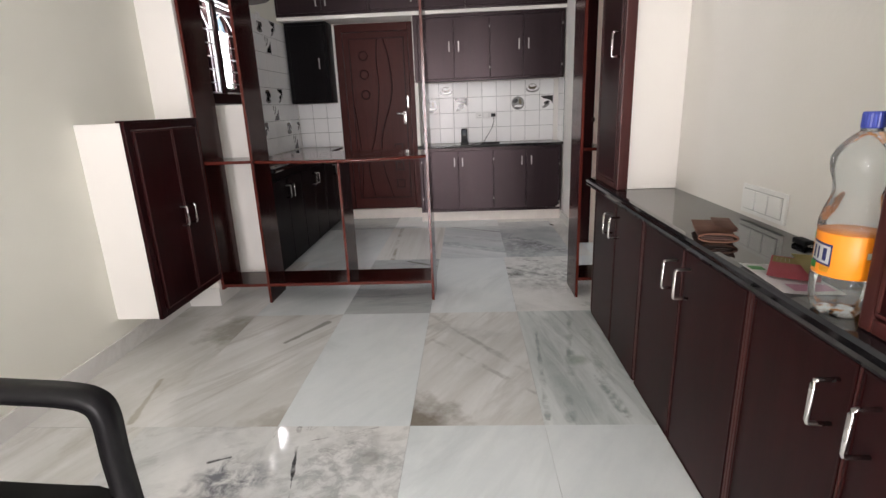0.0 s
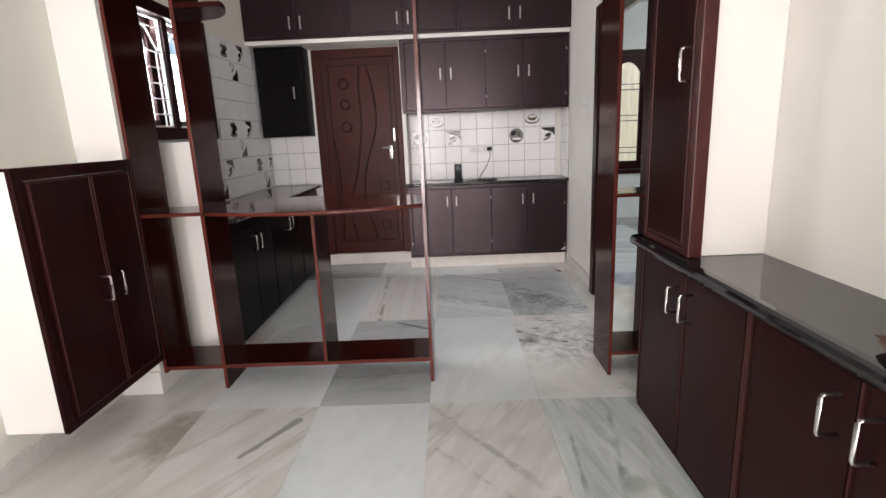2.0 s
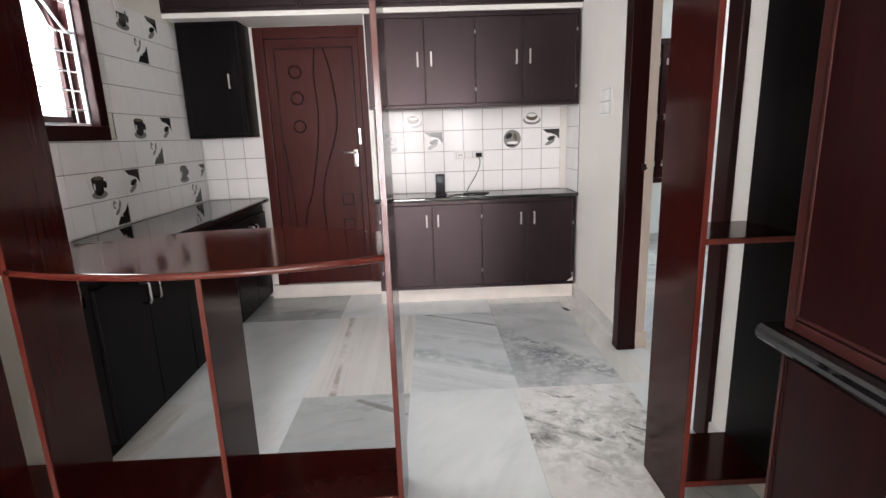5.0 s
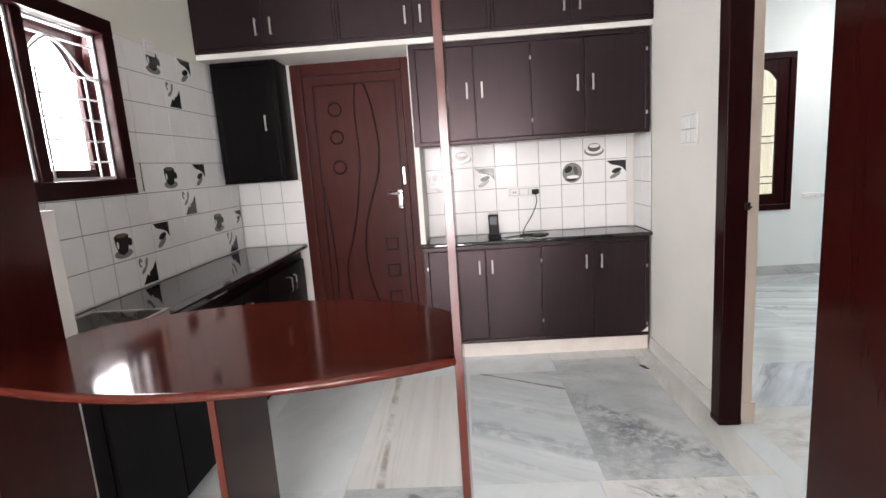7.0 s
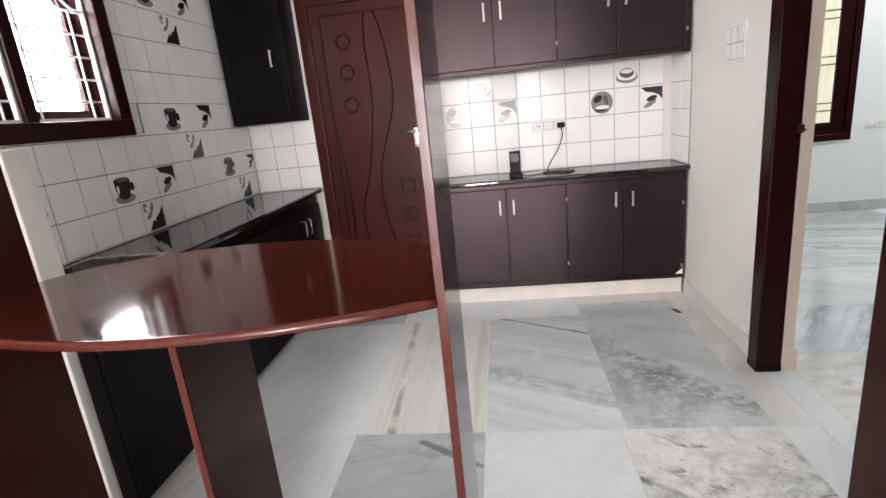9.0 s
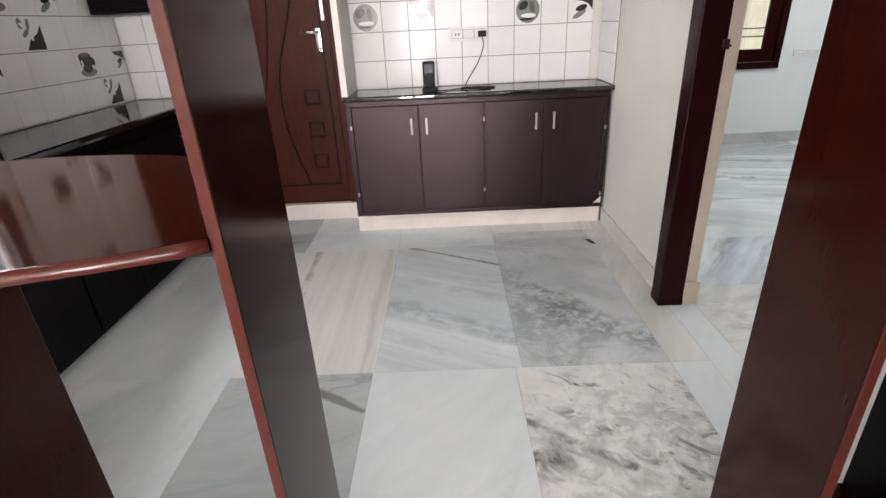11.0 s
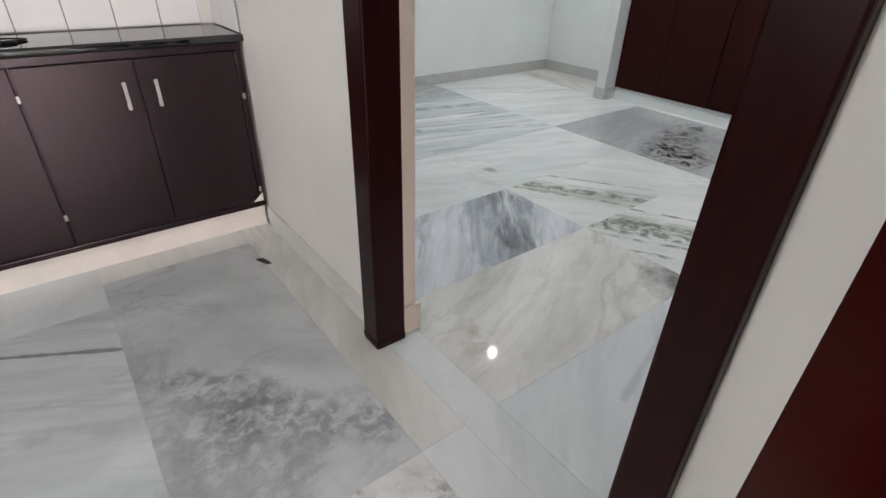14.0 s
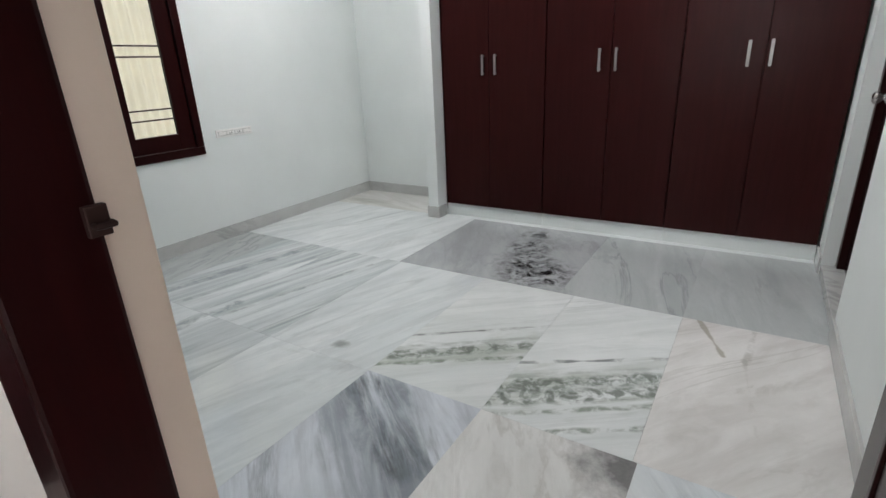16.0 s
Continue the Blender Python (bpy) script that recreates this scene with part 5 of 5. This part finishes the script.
for k in range(5):
    y = 0.54 + 0.1 * k
    strip("back_slat", spline([(-1.42, y, 0.43), (-1.46, y, 0.62), (-1.51, y, 0.86)], 5), [0.06] * 11, 0.012, (0, 1, 0))
strip("back_rail", spline([(-1.49, 0.46, 0.80), (-1.515, 0.60, 0.87), (-1.52, 0.74, 0.885), (-1.515, 0.88, 0.87), (-1.49, 1.02, 0.80)], 5), [0.06] * 21, 0.02, (0, 0, 1))

# ---- bedroom ----
WY = ((6.305, 5.412), (5.410, 4.500), (4.498, 3.603))
HY = ((5.922, 5.815), (5.021, 4.910), (4.135, 4.019))
MY = (5.873, 4.944, 4.046)
for (y1, y0), hs, mid in zip(WY, HY, MY):
    t = thing("wardrobe", (4.8, (y0 + y1) / 2, 0), "dark maroon built-in wardrobe with two closed doors", "wardrobe", "bedroom wardrobes")
    boxes("body", [(4.59, 5.058, y0, y1, 0.105, 2.75)], WARDROBE, t)
    boxes("plinth", [(4.585, 5.058, y0, y1, 0, 0.104)], WALL_BED, t, "white painted plinth")
    for a, b, h in ((y0 + 0.004, mid - 0.002, hs[1]), (mid + 0.002, y1 - 0.004, hs[0])):
        d = cab_door(t, "x", 4.59, a, b, 0.108, 2.1, WARDROBE, 0.0, None)
        flat_handle(4.572, h, 1.175, 1.325, d, "-x", 0.018)
        cab_door(t, "x", 4.59, a, b, 2.104, 2.745, WARDROBE, 0.0, None)
structure("wardrobe_header", [(4.57, 5.06, 3.59, 6.31, 2.752, CEILZ)], WALL_BED, "white band above the wardrobe", "wall")
for y in (6.55, 4.49):
    t = thing("ceiling_light", (3.57, y, CEILZ), "small round white ceiling downlight", "ceiling light", "bedroom downlights")
    bm = bmesh.new()
    lathe(bm, [(0.044, -0.002), (0.046, -0.006), (0.040, -0.014), (0.013, -0.016)], 3.57, y, CEILZ, 32)
    part("rim", bm, WHITE, t, "", True)
    bm = bmesh.new()
    lathe(bm, [(0.0122, -0.0165), (0.0112, -0.019), (0.005, -0.0205)], 3.57, y, CEILZ, 32)
    part("diffuser", bm, LAMP_GLOW, t, "glowing round diffuser", True)


# ---- wall tiles ----
def tile_print(kind, u, v, s, put):
    """The printed picture of one tile, as thin outlines. put(outline, layer, material)."""
    def el(cu, cv, a, b, n=18, turn=0.0):
        out = []
        for k in range(n):
            p, q = a * math.cos(2 * math.pi * k / n), b * math.sin(2 * math.pi * k / n)
            out.append((u + s * (cu + p * math.cos(turn) - q * math.sin(turn)), v + s * (cv + p * math.sin(turn) + q * math.cos(turn))))
        return out
    if kind == "cup":
        put(el(0.0, -0.28, 0.44, 0.15), 0, INK_GREY)
        put([(u + s * a, v + s * b) for a, b in ((-0.36, 0.30), (-0.33, 0.0), (-0.22, -0.25), (0.0, -0.33), (0.20, -0.25), (0.30, 0.0), (0.33, 0.30), (0.15, 0.37), (-0.18, 0.37))], 1, INK)
        put(el(0.0, 0.30, 0.26, 0.07), 2, INK_BROWN)
        put(el(0.38, 0.05, 0.10, 0.14), 0, INK)
        put(el(-0.24, 0.02, 0.05, 0.12), 2, WHITE_TILE)
    elif kind == "diag":
        put([(u + s * a, v + s * b) for a, b in ((-0.46, 0.47), (0.47, 0.47), (0.47, -0.10), (0.30, 0.12), (0.05, 0.22), (-0.25, 0.28))], 0, INK)
        put(el(0.02, -0.02, 0.24, 0.11, 16, 0.3), 1, INK)
        put(el(-0.05, -0.25, 0.30, 0.10, 16, 0.5), 0, INK_GREY)
    elif kind == "flower":
        put([(u + s * a, v + s * b) for a, b in ((0.47, -0.47), (0.47, 0.25), (0.25, 0.0), (-0.10, -0.15), (-0.35, -0.47))], 0, INK)
        for k in range(5):
            put(el(-0.10 + 0.16 * math.cos(k * 1.26), 0.12 + 0.16 * math.sin(k * 1.26), 0.18, 0.07, 12, k * 1.26), 1 + k % 2, INK_GREY if k % 2 else WHITE_TILE)
        put(el(-0.35, 0.3, 0.10, 0.16), 0, INK_GREY)
    elif kind == "saucer":
        put(el(0.0, -0.12, 0.46, 0.24), 0, INK_GREY)
        put(el(0.0, -0.06, 0.40, 0.19), 1, WHITE_TILE)
        put(el(0.0, 0.05, 0.30, 0.20), 2, INK_BROWN)
        put(el(0.0, 0.12, 0.25, 0.09), 3, WHITE_TILE)
    elif kind == "bloom":
        put(el(0.0, 0.0, 0.46, 0.47, 22), 0, INK_GREY)
        put(el(-0.18, 0.16, 0.20, 0.14, 14, 0.6), 1, INK)
        put(el(0.16, 0.10, 0.10, 0.22, 14, 0.2), 1, INK_BROWN)
        put(el(0.02, -0.20, 0.30, 0.08, 14), 1, WHITE_TILE)
        put(el(-0.05, -0.33, 0.26, 0.05, 14), 2, INK)


def tile_field(name, axis, face, out, us, vs, label, motifs, skip=None):
    """A wall of glazed tiles, each a piece of its own, on a grout bed."""
    bed_t = 0.006
    u0, u1, v0, v1 = us[0], us[-1], vs[0], vs[-1]

    def row(a, b, c, d, o0, o1):
        return (face + out * o0, face + out * o1, a, b, c, d) if axis == "x" else (a, b, face + out * o0, face + out * o1, c, d)
    rows = []
    for i in range(len(us) - 1):
        for j in range(len(vs) - 1):
            a, b, c, d = us[i], us[i + 1], vs[j], vs[j + 1]
            if skip:
                if a >= skip[0] and b <= skip[1] and c >= skip[2] and d <= skip[3]:
                    continue
                if b > skip[0] and a < skip[1] and d > skip[2] and c < skip[3]:
                    # cut the tile round the opening
                    if c < skip[2] and skip[2] - c > 0.012:
                        d = skip[2]
                    elif b > skip[1] and b - skip[1] > 0.012:
                        a = skip[1]
                    else:
                        continue
            rows.append((a, b, c, d))
    bed = structure(name, [row(a, b, c, d, 0, bed_t) for a, b, c, d in rows], GROUT, label, "tiles")
    made = {}
    g = 0.0021
    for a, b, c, d in rows:
        size = (round(b - a, 4), round(d - c, 4))
        if size not in made:
            bm = bmesh.new()
            w_, h_ = size[0] - 2 * g, size[1] - 2 * g
            box(bm, *((0, out * 0.004, 0, w_, 0, h_) if axis == "x" else (0, w_, 0, out * 0.004, 0, h_)), 0.0009)
            bmesh.ops.recalc_face_normals(bm, faces=bm.faces)
            me = bpy.data.meshes.new("tile")
            bm.to_mesh(me)
            bm.free()
            me.materials.append(WHITE_TILE)
            made[size] = me
        ob = new("tile", made[size])
        ob.parent = bed
        jitter = random.uniform(-0.0004, 0.0004)
        ob.location = (face + out * bed_t + jitter, a + g, c + g) if axis == "x" else (a + g, face + out * bed_t + jitter, c + g)
        for kind, mu, mv in motifs:
            if a <= mu < b and c <= mv < d:
                bms = {}

                def put(outline, layer, mat, o=ob):
                    bm = bms.setdefault(mat.name, (bmesh.new(), mat))[0]
                    base = 0.0042 + 0.0007 * layer
                    shift = [(p - (a + g), q - (c + g)) for p, q in outline]
                    prism(bm, shift, axis, out * base, out * (base + 0.0003))
                tile_print(kind, (a + b) / 2, (c + d) / 2, min(b - a, d - c) - 0.006, put)
                for bm, mat in bms.values():
                    me = bpy.data.meshes.new("print")
                    bmesh.ops.recalc_face_normals(bm, faces=bm.faces)
                    bm.to_mesh(me)
                    bm.free()
                    me.materials.append(mat)
                    pr = new("print", me)
                    pr.parent = ob
    return bed


ZS = [0.870 + 0.1632 * k for k in range(9)]
YS = [3.848 + 0.1685 * k for k in range(13)] + [5.985]
LEFT = [("cup", 4.61, 1.12), ("diag", 4.95, 1.12), ("flower", 4.78, 0.95), ("cup", 5.12, 1.44), ("diag", 5.45, 1.44), ("flower", 5.28, 1.28), ("cup", 5.62, 1.12), ("diag", 5.93, 1.12),
        ("flower", 5.78, 0.95), ("cup", 5.12, 2.09), ("diag", 5.45, 2.09), ("flower", 5.28, 1.93)]
tile_field("wall_tiles_window", "x", XL, 1, YS, ZS, "white glazed wall tiles with printed coffee cups", LEFT, (3.83, 4.755, 1.375, 2.21))
tile_field("wall_tiles_corner", "y", YB, -1, [-1.955, -1.79, -1.625, -1.458], [0.870, 1.033, 1.196, 1.36], "white glazed wall tiles beside the door", [])
NX = [-0.51, -0.313, -0.150, 0.013, 0.176, 0.339, 0.502, 0.665, 0.828, 0.985]
NZ = [0.862, 1.03, 1.198, 1.366, 1.532]
tile_field("wall_tiles_niche", "y", YB, -1, NX, NZ, "white glazed niche tiles with printed cups", [("saucer", -0.23, 1.45), ("diag", -0.08, 1.3), ("bloom", 0.57, 1.28), ("saucer", 0.73, 1.45), ("diag", 0.88, 1.3), ("bloom", -0.42, 1.29)])
tile_field("wall_tiles_return", "x", XR, -1, [5.655, 5.82, 5.985], NZ, "white glazed tiles on the niche return", [])

# ---- marble floor ----
floor = structure("floor", [(-2.12, XE, -4.05, 6.15, -0.09, -0.006), (XE, 5.21, 3.44, 7.75, -0.09, -0.006)], JOINT, "polished marble slab floor in white and grey", "floor")


def slab(x0, x1, y0, y1, mat):
    g = 0.0005
    bm = bmesh.new()
    box(bm, x0 + g, x1 - g, y0 + g, y1 - g, -0.006, 0.0)
    part("slab", bm, mat, floor)


XS = [XL, -1.415, -0.833, -0.268, 0.290, XR]
ROWS_Y = [-3.9, -2.95, -1.76, -0.57, 0.62, 1.81, 3.0, 4.19]
PLAN = [[M_PALE, M_WHITE, M_GREY, M_PALE, M_WHITE], [M_WHITE, M_GREY, M_WHITE, M_WHITE, M_PALE], [M_WHITE, M_PALE, M_WHITE, M_GREY, M_WHITE], [M_PALE, M_WHITE, M_VEIN, M_WHITE, M_PALE], [M_PALE, M_CRACK, M_CRACK, M_WHITE, M_WHITE], [M_PALE, M_VEIN, M_WHITE, M_VEIN, M_GREEN], [M_PALE, M_WHITE, M_GREY, M_WHITE, M_FLECK]]
for j, kinds in enumerate(PLAN):
    for i, kind in enumerate(kinds):
        if j == 6 and i == 4:
            slab(0.29, 0.89, 3.0, 4.19, kind)
            slab(0.89, XR, 3.0, 4.19, M_WHITE)
        else:
            slab(XS[i], XS[i + 1], ROWS_Y[j], ROWS_Y[j + 1], kind)
for x0, x1, y0, y1, kind in ((XL, -1.415, 4.19, 5.37, M_WHITE), (-1.415, -0.833, 4.19, 5.37, M_WHITE), (-0.833, -0.262, 4.19, 5.37, M_BEIGE), (-0.262, 0.318, 4.19, 5.37, M_BLUE),
                             (0.318, 0.89, 4.19, 5.55, M_SMOKE), (0.89, XR, 4.19, 5.55, M_PALE), (XL, -0.833, 5.37, 6.15, M_GREY),
                             (-0.833, -0.262, 5.37, 6.15, M_WHITE), (-0.262, 0.318, 5.37, 6.15, M_WHITE), (0.318, XR, 5.55, 6.15, M_BEIGE),
                             (XR, XE, 3.70, 4.635, M_WHITE)):
    slab(x0, x1, y0, y1, kind)
for x0, x1, y0, y1, kind in ((XE, 2.29, 3.59, 4.19, M_BLUEVEIN), (XE, 2.29, 4.19, 4.77, M_CREAM), (XE, 2.29, 4.77, 5.335, M_STREAK), (XE, 2.29, 5.335, 5.98, M_CLOUD), (XE, 2.29, 5.98, 6.57, M_BLUESTREAK), (XE, 2.29, 6.57, 7.6, M_CLOUD),
                             (2.29, 3.43, 3.59, 4.205, M_ROSE), (2.29, 3.43, 4.205, 4.77, M_STRIPE_NEAR), (2.29, 3.43, 4.77, 5.335, M_STRIPE), (2.29, 3.43, 5.335, 5.98, M_CLOUD), (2.29, 3.43, 5.98, 6.57, M_BLUESTREAK), (2.29, 3.43, 6.57, 7.14, M_BLUESTREAK), (2.29, 3.43, 7.14, 7.6, M_GREY),
                             (3.43, 4.53, 3.59, 4.205, M_GREY), (3.43, 4.53, 4.205, 4.86, M_GREY), (3.43, 4.53, 4.86, 6.0, M_BLACK), (3.43, 4.53, 6.0, 6.60, M_CLOUD), (3.43, 4.53, 6.60, 7.6, M_CLOUD), (4.53, 5.06, 3.59, 6.31, M_WHITE), (4.53, 5.06, 6.31, 7.6, M_PALE),
                             (3.52, 4.37, 3.44, 3.59, M_GREY)):
    slab(x0, x1, y0, y1, kind)
